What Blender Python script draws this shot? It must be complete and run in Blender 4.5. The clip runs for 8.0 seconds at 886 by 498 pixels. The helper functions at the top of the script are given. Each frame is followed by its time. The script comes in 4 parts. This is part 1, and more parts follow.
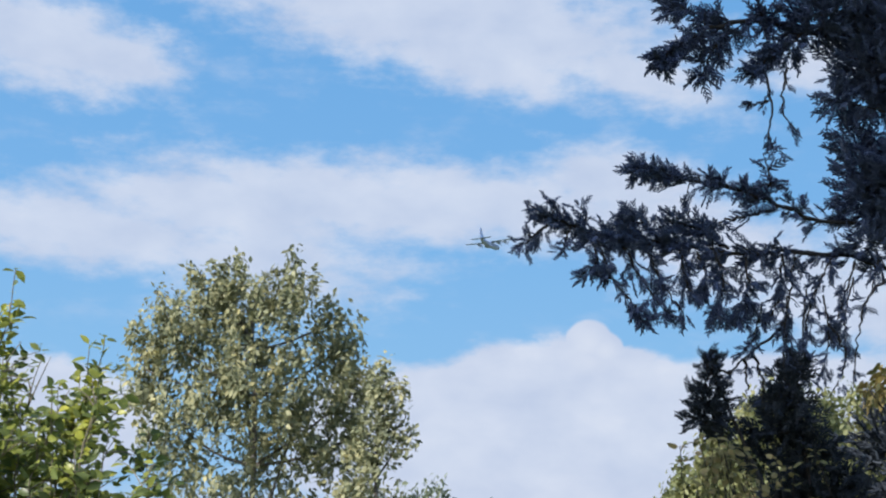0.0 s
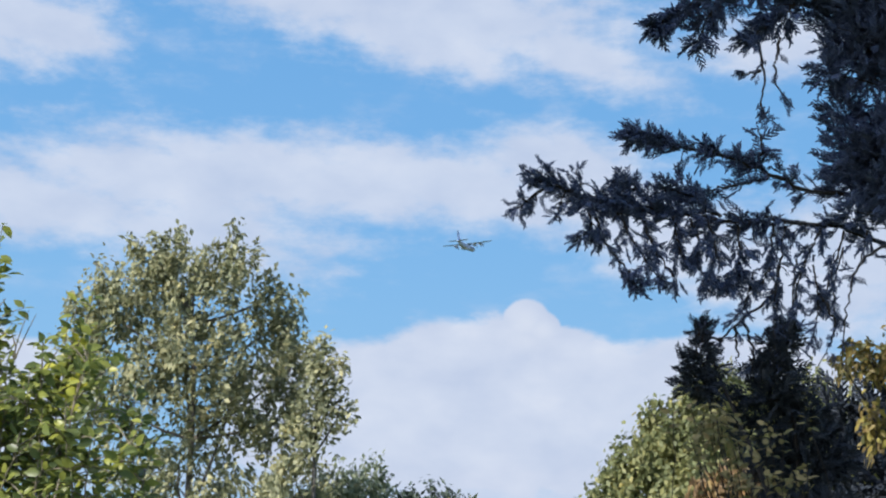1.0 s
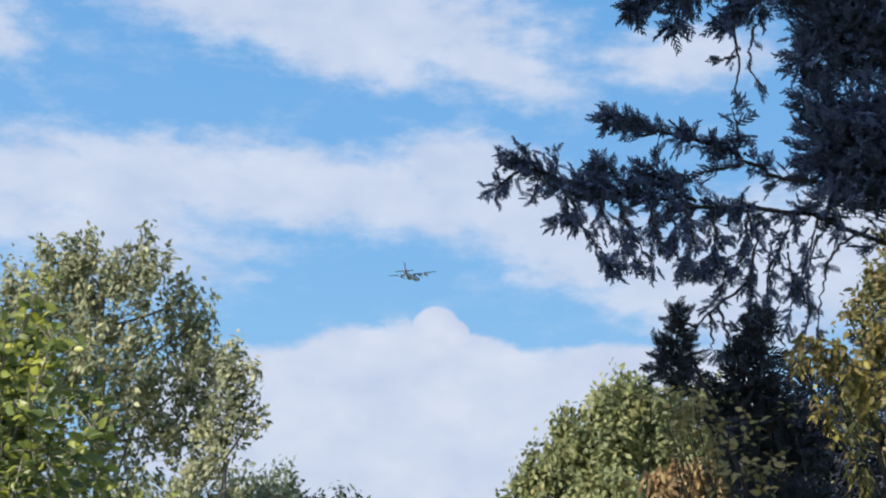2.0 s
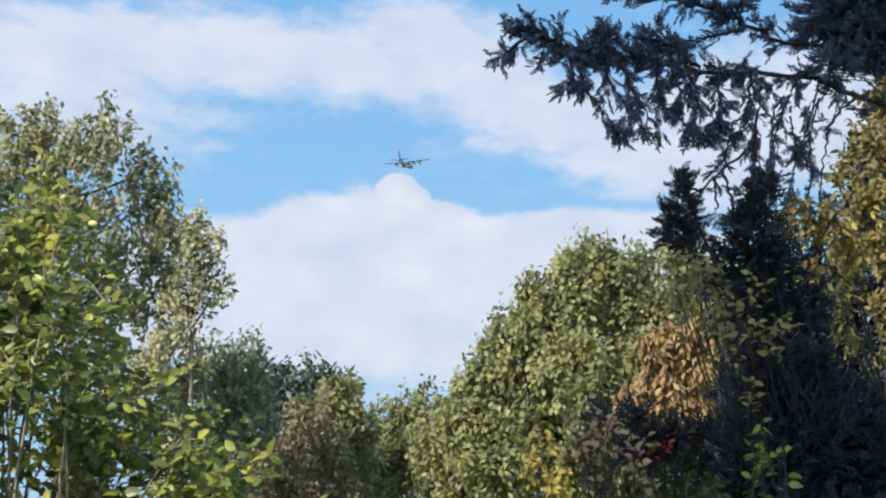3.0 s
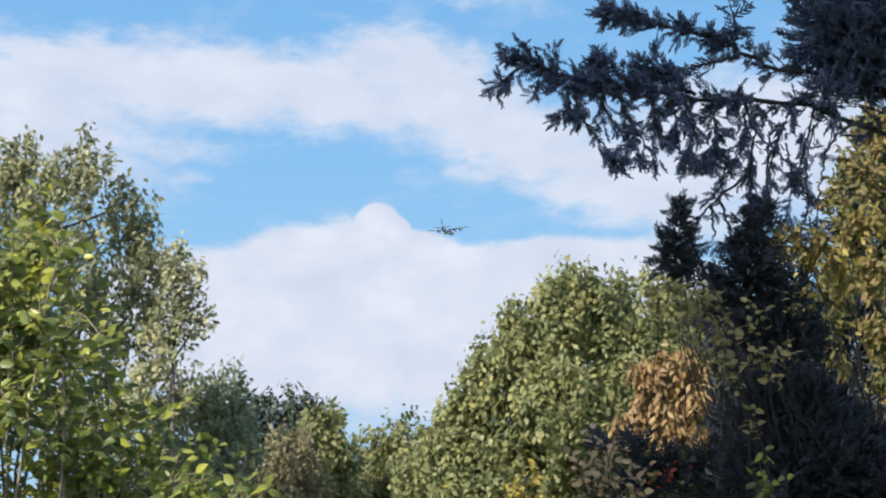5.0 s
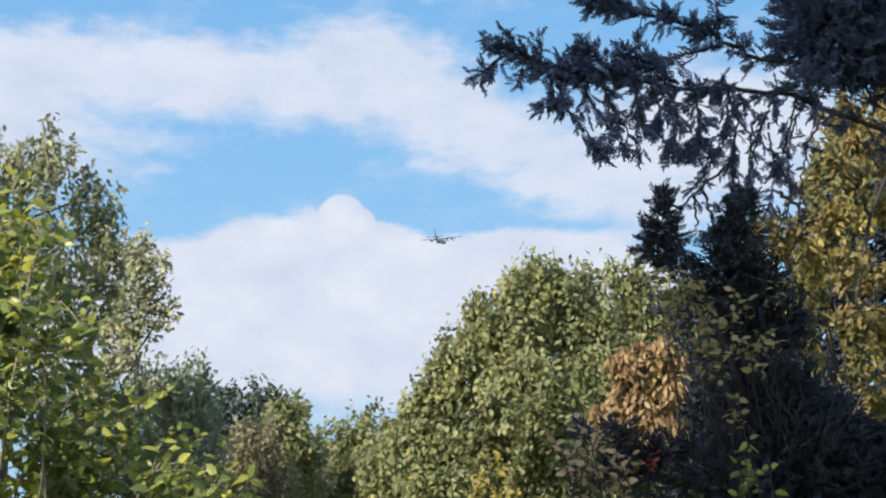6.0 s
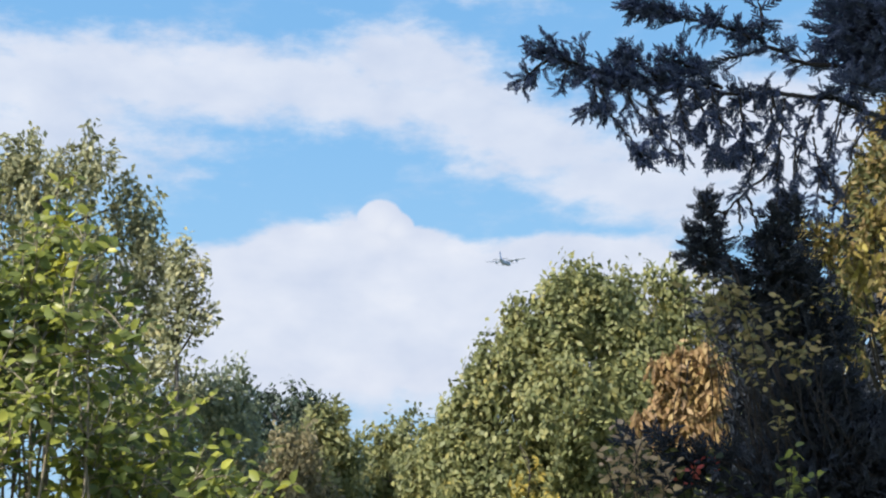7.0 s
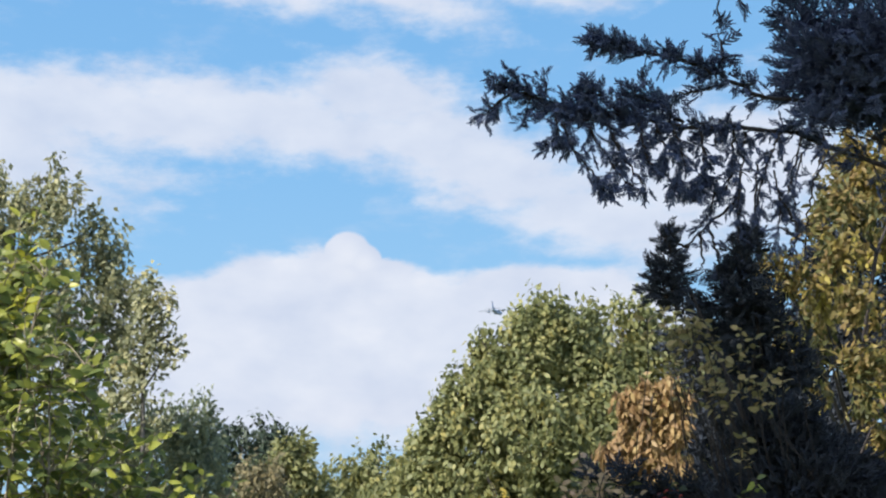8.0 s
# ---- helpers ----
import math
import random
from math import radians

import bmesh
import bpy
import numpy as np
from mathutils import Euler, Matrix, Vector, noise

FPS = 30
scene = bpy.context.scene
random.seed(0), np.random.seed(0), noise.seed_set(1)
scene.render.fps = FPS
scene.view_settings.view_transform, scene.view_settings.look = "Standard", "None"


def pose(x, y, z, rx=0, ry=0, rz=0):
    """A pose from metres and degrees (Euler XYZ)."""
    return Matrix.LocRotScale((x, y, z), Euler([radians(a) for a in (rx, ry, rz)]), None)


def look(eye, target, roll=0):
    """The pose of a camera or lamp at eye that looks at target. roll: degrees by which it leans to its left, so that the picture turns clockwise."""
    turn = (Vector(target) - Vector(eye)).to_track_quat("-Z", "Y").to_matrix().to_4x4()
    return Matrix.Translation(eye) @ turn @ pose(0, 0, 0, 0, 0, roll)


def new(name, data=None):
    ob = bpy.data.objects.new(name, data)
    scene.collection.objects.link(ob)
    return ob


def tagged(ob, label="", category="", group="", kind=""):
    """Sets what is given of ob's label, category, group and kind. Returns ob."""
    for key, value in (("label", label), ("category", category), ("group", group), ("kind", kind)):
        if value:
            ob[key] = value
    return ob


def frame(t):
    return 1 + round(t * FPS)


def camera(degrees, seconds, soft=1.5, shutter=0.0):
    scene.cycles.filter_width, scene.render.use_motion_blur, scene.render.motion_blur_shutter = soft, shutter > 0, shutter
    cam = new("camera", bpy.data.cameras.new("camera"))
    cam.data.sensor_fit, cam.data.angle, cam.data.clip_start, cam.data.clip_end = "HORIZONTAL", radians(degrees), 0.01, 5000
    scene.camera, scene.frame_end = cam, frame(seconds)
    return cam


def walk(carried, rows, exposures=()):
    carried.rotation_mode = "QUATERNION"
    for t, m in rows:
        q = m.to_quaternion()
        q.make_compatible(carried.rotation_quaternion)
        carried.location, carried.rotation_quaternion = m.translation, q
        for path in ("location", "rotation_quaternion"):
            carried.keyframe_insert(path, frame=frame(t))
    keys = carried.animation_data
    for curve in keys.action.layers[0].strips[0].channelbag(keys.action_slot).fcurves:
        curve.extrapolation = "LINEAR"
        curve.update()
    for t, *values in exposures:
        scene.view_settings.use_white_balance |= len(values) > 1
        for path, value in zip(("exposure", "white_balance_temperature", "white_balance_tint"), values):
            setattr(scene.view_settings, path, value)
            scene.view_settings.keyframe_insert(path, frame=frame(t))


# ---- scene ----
cam = camera(29.3, 8.0, soft=2.2)
walk(cam, [
    (0.0, look((0.4770, -0.0780, 1.6825), (-0.7019, 9.3936, 4.6644), 1.29)),
    (0.2, look((0.4560, -0.0825, 1.6765), (-0.6328, 9.3829, 4.7133), 1.09)),
    (0.5, look((0.4170, -0.0855, 1.6660), (-0.6400, 9.4157, 4.5989), 1.21)),
    (0.8, look((0.3615, -0.0825, 1.6525), (-0.5667, 9.4287, 4.6000), 1.58)),
    (1.0, look((0.3240, -0.0705, 1.6420), (-0.4994, 9.4756, 4.5056), 1.69)),
    (1.2, look((0.2895, -0.0495, 1.6285), (-0.4058, 9.5345, 4.3968), 1.48)),
    (1.5, look((0.2400, -0.0165, 1.6090), (-0.3254, 9.5853, 4.3458), 1.28)),
    (1.7, look((0.2010, -0.0045, 1.6015), (-0.1497, 9.5570, 4.5102), 1.28)),
    (1.8, look((0.1815, 0.0030, 1.5985), (-0.2250, 9.5501, 4.5456), 1.57)),
    (2.0, look((0.1455, 0.0270, 1.5970), (-0.1522, 9.5870, 4.5140), 1.51)),
    (2.2, look((0.1155, 0.0555, 1.6060), (0.0546, 9.6923, 4.2771), 0.53)),
    (3.3, look((0.0015, -0.0240, 1.5910), (-0.0483, 9.7427, 3.7369), 0.16)),
    (3.5, look((0.0000, 0.0000, 1.6000), (0.0000, 9.7318, 3.9005), 0.00)),
    (3.7, look((-0.0015, 0.0015, 1.6000), (0.1346, 9.7191, 3.9549), -0.13)),
    (3.9, look((-0.0045, 0.0015, 1.6000), (0.2624, 9.7248, 3.9207), -0.19)),
    (4.0, look((-0.0060, 0.0015, 1.6000), (0.2835, 9.7278, 3.9048), -0.20)),
    (4.2, look((-0.0075, -0.0015, 1.6000), (0.2348, 9.7328, 3.8784), -0.26)),
    (4.5, look((-0.0120, -0.0060, 1.6015), (0.0819, 9.7295, 3.8847), -0.36)),
    (4.7, look((-0.0180, -0.0000, 1.6015), (0.0223, 9.7304, 3.9071), -0.32)),
    (5.8, look((-0.0705, 0.0285, 1.5970), (0.1130, 9.7498, 3.9339), -0.83)),
    (6.0, look((-0.0810, 0.0330, 1.5970), (0.1862, 9.7662, 3.8748), -0.59)),
    (6.2, look((-0.0885, 0.0390, 1.5985), (0.2224, 9.8011, 3.7451), -0.64)),
    (6.5, look((-0.0945, 0.0465, 1.6015), (0.1550, 9.8212, 3.6957), -0.60)),
    (6.8, look((-0.0930, 0.0480, 1.6030), (0.0161, 9.7949, 3.8357), -0.43)),
    (7.0, look((-0.0915, 0.0480, 1.6030), (-0.0507, 9.7783, 3.9108), -0.32)),
    (7.2, look((-0.0885, 0.0450, 1.6030), (-0.0418, 9.7809, 3.8869), -0.34)),
    (7.5, look((-0.0855, 0.0405, 1.6045), (0.0227, 9.7732, 3.8974), -0.48)),
    (7.7, look((-0.0825, 0.0405, 1.6045), (0.0994, 9.7488, 3.9956), -0.61)),
    (8.0, look((-0.0795, 0.0405, 1.6060), (0.1546, 9.7231, 4.0958), -0.73)),
], exposures=[(0.0, 0.64, 6080, 10), (2.2, 0.68, 6100, 10), (3.3, 0.83, 6420, 10), (8.0, 0.83, 6450, 10)])

# ---- light: clear autumn sky, sun from behind on the left ----
SUN_AZ, SUN_EL = -134.0, 40.0  # degrees from +y (to the right), above the horizon
world = bpy.data.worlds.new("sky")
scene.world = world
world.use_nodes = True
wn, wl = world.node_tree.nodes, world.node_tree.links
sky = wn.new("ShaderNodeTexSky")
sky.sky_type = "NISHITA"
sky.sun_disc = False
sky.sun_elevation = radians(SUN_EL)
sky.sun_rotation = radians(SUN_AZ)
wl.new(sky.outputs["Color"], wn["Background"].inputs["Color"])
wn["Background"].inputs["Strength"].default_value = 0.15
sun_data = bpy.data.lights.new("sun", "SUN")
sun_data.energy, sun_data.angle, sun_data.color = 5.0, radians(0.53), (1.0, 0.93, 0.82)
sun = new("sun", sun_data)
toward = Vector((math.sin(radians(SUN_AZ)) * math.cos(radians(SUN_EL)), math.cos(radians(SUN_AZ)) * math.cos(radians(SUN_EL)), math.sin(radians(SUN_EL))))
sun.matrix_world = look(toward * 100, (0, 0, 0))


# ---- materials ----
def node_material(name):
    m = bpy.data.materials.new(name)
    m.use_nodes = True
    return m, m.node_tree.nodes, m.node_tree.links, m.node_tree.nodes["Principled BSDF"]


def ramp_node(nodes, stops):
    r = nodes.new("ShaderNodeValToRGB")
    while len(r.color_ramp.elements) < len(stops):
        r.color_ramp.elements.new(0.5)
    for e, (p, c) in zip(r.color_ramp.elements, stops):
        e.position, e.color = p, (*c, 1)
    return r


def leaf_material(name, stops, patch=0.6, through_light=0.35, rough=0.55, by_object=False, shares=(0.62, 0.38)):
    """Leaf: a tone for each leaf, drifting over the crown in patches, part of the light passing through."""
    m, n, l, p = node_material(name)
    geo, tex = n.new("ShaderNodeNewGeometry"), n.new("ShaderNodeTexCoord")
    noi = n.new("ShaderNodeTexNoise")
    noi.inputs["Scale"].default_value = patch
    noi.inputs["Detail"].default_value = 3
    l.new(tex.outputs["Object"], noi.inputs["Vector"])
    mix = n.new("ShaderNodeMath")
    mix.operation = "MULTIPLY_ADD"
    mix.inputs[1].default_value = shares[0]
    rnd = n.new("ShaderNodeObjectInfo").outputs["Random"] if by_object else geo.outputs["Random Per Island"]
    l.new(rnd, mix.inputs[0])
    spread = n.new("ShaderNodeMapRange")
    spread.inputs[1].default_value, spread.inputs[2].default_value = 0.3, 0.7
    spread.inputs[3].default_value, spread.inputs[4].default_value = 0.0, shares[1]
    l.new(noi.outputs["Fac"], spread.inputs[0])
    l.new(spread.outputs[0], mix.inputs[2])
    r = ramp_node(n, stops)
    l.new(mix.outputs[0], r.inputs[0])
    l.new(r.outputs[0], p.inputs["Base Color"])
    p.inputs["Roughness"].default_value = rough
    p.inputs["Specular IOR Level"].default_value = 0.35
    tr = n.new("ShaderNodeBsdfTranslucent")
    l.new(r.outputs[0], tr.inputs["Color"])
    ms = n.new("ShaderNodeMixShader")
    ms.inputs[0].default_value = through_light
    l.new(p.outputs[0], ms.inputs[1])
    l.new(tr.outputs[0], ms.inputs[2])
    l.new(ms.outputs[0], n["Material Output"].inputs["Surface"])
    return m


def bark_material(name, dark, light, scale):
    m, n, l, p = node_material(name)
    tex, noi = n.new("ShaderNodeTexCoord"), n.new("ShaderNodeTexNoise")
    mp = n.new("ShaderNodeMapping")
    mp.inputs["Scale"].default_value = (scale, scale, scale * 0.25)
    l.new(tex.outputs["Object"], mp.inputs[0])
    l.new(mp.outputs[0], noi.inputs["Vector"])
    noi.inputs["Detail"].default_value = 8
    r = ramp_node(n, [(0.3, dark), (0.7, light)])
    l.new(noi.outputs["Fac"], r.inputs[0])
    l.new(r.outputs[0], p.inputs["Base Color"])
    p.inputs["Roughness"].default_value = 0.9
    b = n.new("ShaderNodeBump")
    b.inputs["Strength"].default_value = 0.6
    l.new(noi.outputs["Fac"], b.inputs["Height"])
    l.new(b.outputs[0], p.inputs["Normal"])
    return m


M_POPLAR = leaf_material("poplar_leaf", [(0.0, (0.075, 0.092, 0.056)), (0.4, (0.205, 0.215, 0.12)), (0.75, (0.39, 0.375, 0.205)), (1.0, (0.54, 0.46, 0.20))], 0.9, 0.4, shares=(0.5, 0.5))
M_OAK = leaf_material("oak_leaf", [(0.0, (0.068, 0.090, 0.040)), (0.5, (0.182, 0.197, 0.082)), (0.82, (0.300, 0.285, 0.110)), (0.95, (0.37, 0.31, 0.09)), (1.0, (0.52, 0.37, 0.06))], 0.9, 0.4, shares=(0.5, 0.5))
M_DULL = leaf_material("dull_leaf", [(0.0, (0.13, 0.165, 0.112)), (0.6, (0.26, 0.29, 0.175)), (1.0, (0.38, 0.37, 0.19))], 0.9, 0.42)
M_BROWN = leaf_material("browning_leaf", [(0.0, (0.10, 0.095, 0.05)), (0.6, (0.20, 0.175, 0.095)), (1.0, (0.32, 0.26, 0.13))], 0.3, 0.4)
M_PINE = leaf_material("pine_needle", [(0.0, (0.017, 0.031, 0.022)), (1.0, (0.049, 0.070, 0.042))], 0.4, 0.1)
M_YELLOW = leaf_material("bright_yellow_leaf", [(0.0, (0.16, 0.16, 0.05)), (0.6, (0.33, 0.26, 0.06)), (1.0, (0.50, 0.35, 0.05))], 0.9, 0.42)
M_ORANGE = leaf_material("orange_leaf", [(0.0, (0.13, 0.085, 0.045)), (0.5, (0.28, 0.18, 0.085)), (0.85, (0.36, 0.27, 0.11)), (1.0, (0.30, 0.14, 0.08))], 9.0)
M_MAPLE = leaf_material("yellow_leaf", [(0.0, (0.05, 0.06, 0.022)), (0.3, (0.10, 0.105, 0.036)), (0.5, (0.19, 0.15, 0.045)), (0.62, (0.21, 0.145, 0.058)), (0.78, (0.32, 0.26, 0.065)), (1.0, (0.42, 0.37, 0.07))], 3.2, 0.42, 0.55, shares=(0.5, 0.5))
M_MAPLE_PIECE = leaf_material("yellow_leaf_piece", [(0.0, (0.05, 0.06, 0.022)), (0.3, (0.10, 0.105, 0.036)), (0.5, (0.19, 0.15, 0.045)), (0.62, (0.21, 0.145, 0.058)), (0.78, (0.32, 0.26, 0.065)), (1.0, (0.42, 0.37, 0.07))], 3.2, 0.42, 0.55, True, (0.5, 0.5))
M_BUSH = leaf_material("bush_leaf", [(0.0, (0.045, 0.072, 0.028)), (0.40, (0.140, 0.175, 0.050)), (0.76, (0.34, 0.355, 0.072)), (0.94, (0.48, 0.46, 0.055)), (1.0, (0.66, 0.52, 0.04))], 4.0, 0.48, 0.38)
M_BUSH_PIECE = leaf_material("bush_leaf_piece", [(0.0, (0.045, 0.072, 0.028)), (0.40, (0.140, 0.175, 0.050)), (0.76, (0.34, 0.355, 0.072)), (0.94, (0.48, 0.46, 0.055)), (1.0, (0.66, 0.52, 0.04))], 4.0, 0.48, 0.38, True)
# dark green that carries the shade low down by the cedar
M_SHADE_SHRUB = leaf_material("shade_dark_shrub_leaf", [(0.0, (0.025, 0.036, 0.015)), (0.6, (0.070, 0.085, 0.028)), (1.0, (0.15, 0.145, 0.05))], 3.0, 0.3)
M_TAN = leaf_material("tan_leaf", [(0.0, (0.09, 0.100, 0.042)), (0.5, (0.23, 0.20, 0.085)), (1.0, (0.42, 0.31, 0.145))], 3.0, 0.4, 0.55, True)
M_RED = leaf_material("red_leaf", [(0.0, (0.28, 0.04, 0.04)), (1.0, (0.48, 0.13, 0.10))], 3.0, 0.4, 0.55, True)
M_PINK = leaf_material("pinkish_leaf", [(0.0, (0.28, 0.20, 0.11)), (0.5, (0.42, 0.31, 0.17)), (1.0, (0.58, 0.38, 0.28))], 3.0, 0.4, 0.55, True)
# cedar scale leaf with the navy cast of haze mixed into its colour
M_HAZY_CEDAR = leaf_material("haze_blue_cedar_leaf", [(0.0, (0.038, 0.052, 0.100)), (0.7, (0.064, 0.085, 0.155)), (1.0, (0.096, 0.116, 0.175))], 4.0, 0.05, 0.7)
# young cedars: the wood's deep shade is put into this near-black leaf colour
M_SHADE_CEDAR = leaf_material("shade_dark_cedar_leaf", [(0.0, (0.011, 0.015, 0.023)), (0.7, (0.022, 0.029, 0.042)), (1.0, (0.042, 0.047, 0.056))], 4.0, 0.05, 0.7)
M_BARK = bark_material("grey_bark", (0.05, 0.045, 0.04), (0.17, 0.15, 0.13), 6)
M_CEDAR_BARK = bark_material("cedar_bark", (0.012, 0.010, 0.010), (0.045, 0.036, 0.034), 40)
M_TWIG = bark_material("pale_twig", (0.10, 0.085, 0.06), (0.26, 0.22, 0.16), 60)


# ---- geometry helpers ----
# The plants near the viewpoint are drawn up in a smaller measure about eye height and then grown to true size.
EYE, NEAR = 1.6, 1.5
FOOT = EYE - EYE / NEAR  # where the ground lies in that measure


def grown(thing):
    thing.matrix_basis = Matrix.Translation((0, 0, EYE * (1 - NEAR))) @ Matrix.Scale(NEAR, 4)
    return thing


class Geo:
    """Triangles gathered from many pieces."""

    def __init__(self):
        self.v, self.f, self.n = [], [], 0

    def add(self, v, f):
        self.v.append(np.asarray(v, float))
        self.f.append(np.asarray(f, int) + self.n)
        self.n += len(v)

    def mesh(self, name, material, smooth=False):
        v, f = np.concatenate(self.v), np.concatenate(self.f)
        me = bpy.data.meshes.new(name)
        me.vertices.add(len(v))
        me.vertices.foreach_set("co", v.ravel())
        me.loops.add(3 * len(f))
        me.loops.foreach_set("vertex_index", f.ravel())
        me.polygons.add(len(f))
        me.polygons.foreach_set("loop_start", np.arange(len(f)) * 3)
        if smooth:
            me.polygons.foreach_set("use_smooth", np.ones(len(f), bool))
        me.update(calc_edges=True)
        me.materials.append(material)
        return me


def link(name, geo, material, parent=None, label="", kind="", smooth=False):
    ob = new(name, geo.mesh(name, material, smooth))
    ob.parent = parent
    return tagged(ob, label=label, kind=kind)


def smooth_line(pts, n):
    """n points along a soft curve through pts."""
    p = np.array(pts, float)
    if len(p) == 2:
        return p[0] + (p[1] - p[0]) * np.linspace(0, 1, n)[:, None]
    ext = np.vstack([2 * p[0] - p[1], p, 2 * p[-1] - p[-2]])
    s = np.linspace(0, len(p) - 1 - 1e-6, n)
    i, u = s.astype(int), (s % 1)[:, None]
    a, b, c, d = ext[i], ext[i + 1], ext[i + 2], ext[i + 3]
    return 0.5 * (2 * b + (c - a) * u + (2 * a - 5 * b + 4 * c - d) * u**2 + (3 * b - a - 3 * c + d) * u**3)


def tube(geo, pts, r0, r1, sides=6):
    p = np.array(pts, float)
    m = len(p)
    t = np.gradient(p, axis=0)
    t /= np.linalg.norm(t, axis=1)[:, None] + 1e-9
    ref = np.where(np.abs(t[:, 2:3]) > 0.9, [[1.0, 0, 0]], [[0, 0, 1.0]])
    a = np.cross(t, ref)
    a /= np.linalg.norm(a, axis=1)[:, None]
    b = np.cross(t, a)
    ang = np.arange(sides) * 2 * np.pi / sides
    rad = np.linspace(r0, r1, m)[:, None, None]
    v = p[:, None] + rad * (np.cos(ang)[None, :, None] * a[:, None] + np.sin(ang)[None, :, None] * b[:, None])
    i, j = np.meshgrid(np.arange(m - 1), np.arange(sides), indexing="ij")
    k = (j + 1) % sides
    q = np.stack([i * sides + j, i * sides + k, (i + 1) * sides + k, (i + 1) * sides + j], -1).reshape(-1, 4)
    geo.add(v.reshape(-1, 3), np.vstack([q[:, [0, 1, 2]], q[:, [0, 2, 3]]]))


FAR_LEAF = (np.array([(0, 0, 0), (0.5, 0.45, 0.16), (0, 1, 0), (-0.5, 0.45, 0.16)]), np.array([(0, 1, 2), (0, 2, 3)]))
NEAR_LEAF = (
    np.array([(0, 0, 0), (0, 0.33, -0.03), (0, 0.7, -0.06), (0, 1, -0.2), (-0.42, 0.28, 0.08), (-0.36, 0.66, 0.04), (0.42, 0.28, 0.08), (0.36, 0.66, 0.04)]),
    np.array([(0, 1, 4), (1, 5, 4), (1, 2, 5), (2, 3, 5), (0, 6, 1), (1, 6, 7), (1, 7, 2), (2, 7, 3)]),
)


def unit(a):
    return a / (np.linalg.norm(a, axis=-1, keepdims=True) + 1e-9)


def scatter(geo, template, places, along, up, length, width):
    """Copies of a template, its y along the given ways, its z towards up, joined in one mesh."""
    tv, tf = template
    n = len(places)
    y = unit(np.asarray(along, float))
    x = unit(np.cross(y, np.asarray(up, float)))
    z = np.cross(x, y)
    length, width = np.broadcast_to(length, n)[:, None, None], np.broadcast_to(width, n)[:, None, None]
    v = places[:, None] + tv[None, :, 0:1] * width * x[:, None] + tv[None, :, 1:2] * length * y[:, None] + tv[None, :, 2:3] * width * z[:, None]
    f = tf[None] + (np.arange(n) * len(tv))[:, None, None]
    geo.add(v.reshape(-1, 3), f.reshape(-1, 3))


def leaf_pieces(parent, material, places, along, up, length, slim):
    """Single leaves, each an object of its own on one mesh."""
    g = Geo()
    scatter(g, NEAR_LEAF, np.zeros((1, 3)), np.array([[0, 1.0, 0]]), np.array([[0, 0, 1.0]]), 1.0, slim)
    me = g.mesh("leaf", material)
    for p, a, u, s in zip(places, unit(along), up, length):
        x = unit(np.cross(a, u))
        z = np.cross(x, a)
        ob = new("leaf", me)
        ob.parent = parent
        ob.matrix_basis = Matrix([(*[float(q) * s for q in r], float(t)) for r, t in zip(np.stack([x, a, z], 1), p)] + [(0, 0, 0, 1)])


def sub_clumps(blobs, count, rs, fill=0.35):
    """Twig ends spread through ellipsoid lobes (x, y, z, rx, rz), thinner inside."""
    b = np.array(blobs, float)
    w = (b[:, 3] * b[:, 4]) ** 1.0
    idx = rs.choice(len(b), count, p=w / w.sum())
    d = unit(rs.normal(size=(count, 3)))
    r = (fill + (1 - fill) * rs.rand(count)) ** 0.6 * np.where(rs.rand(count) < 0.18, 1.12, 1.0)
    rad = np.stack([b[idx, 3], np.minimum(b[idx, 3], b[idx, 4] * 1.3), b[idx, 4]], 1)
    return b[idx, :3] + d * r[:, None] * rad, d, idx


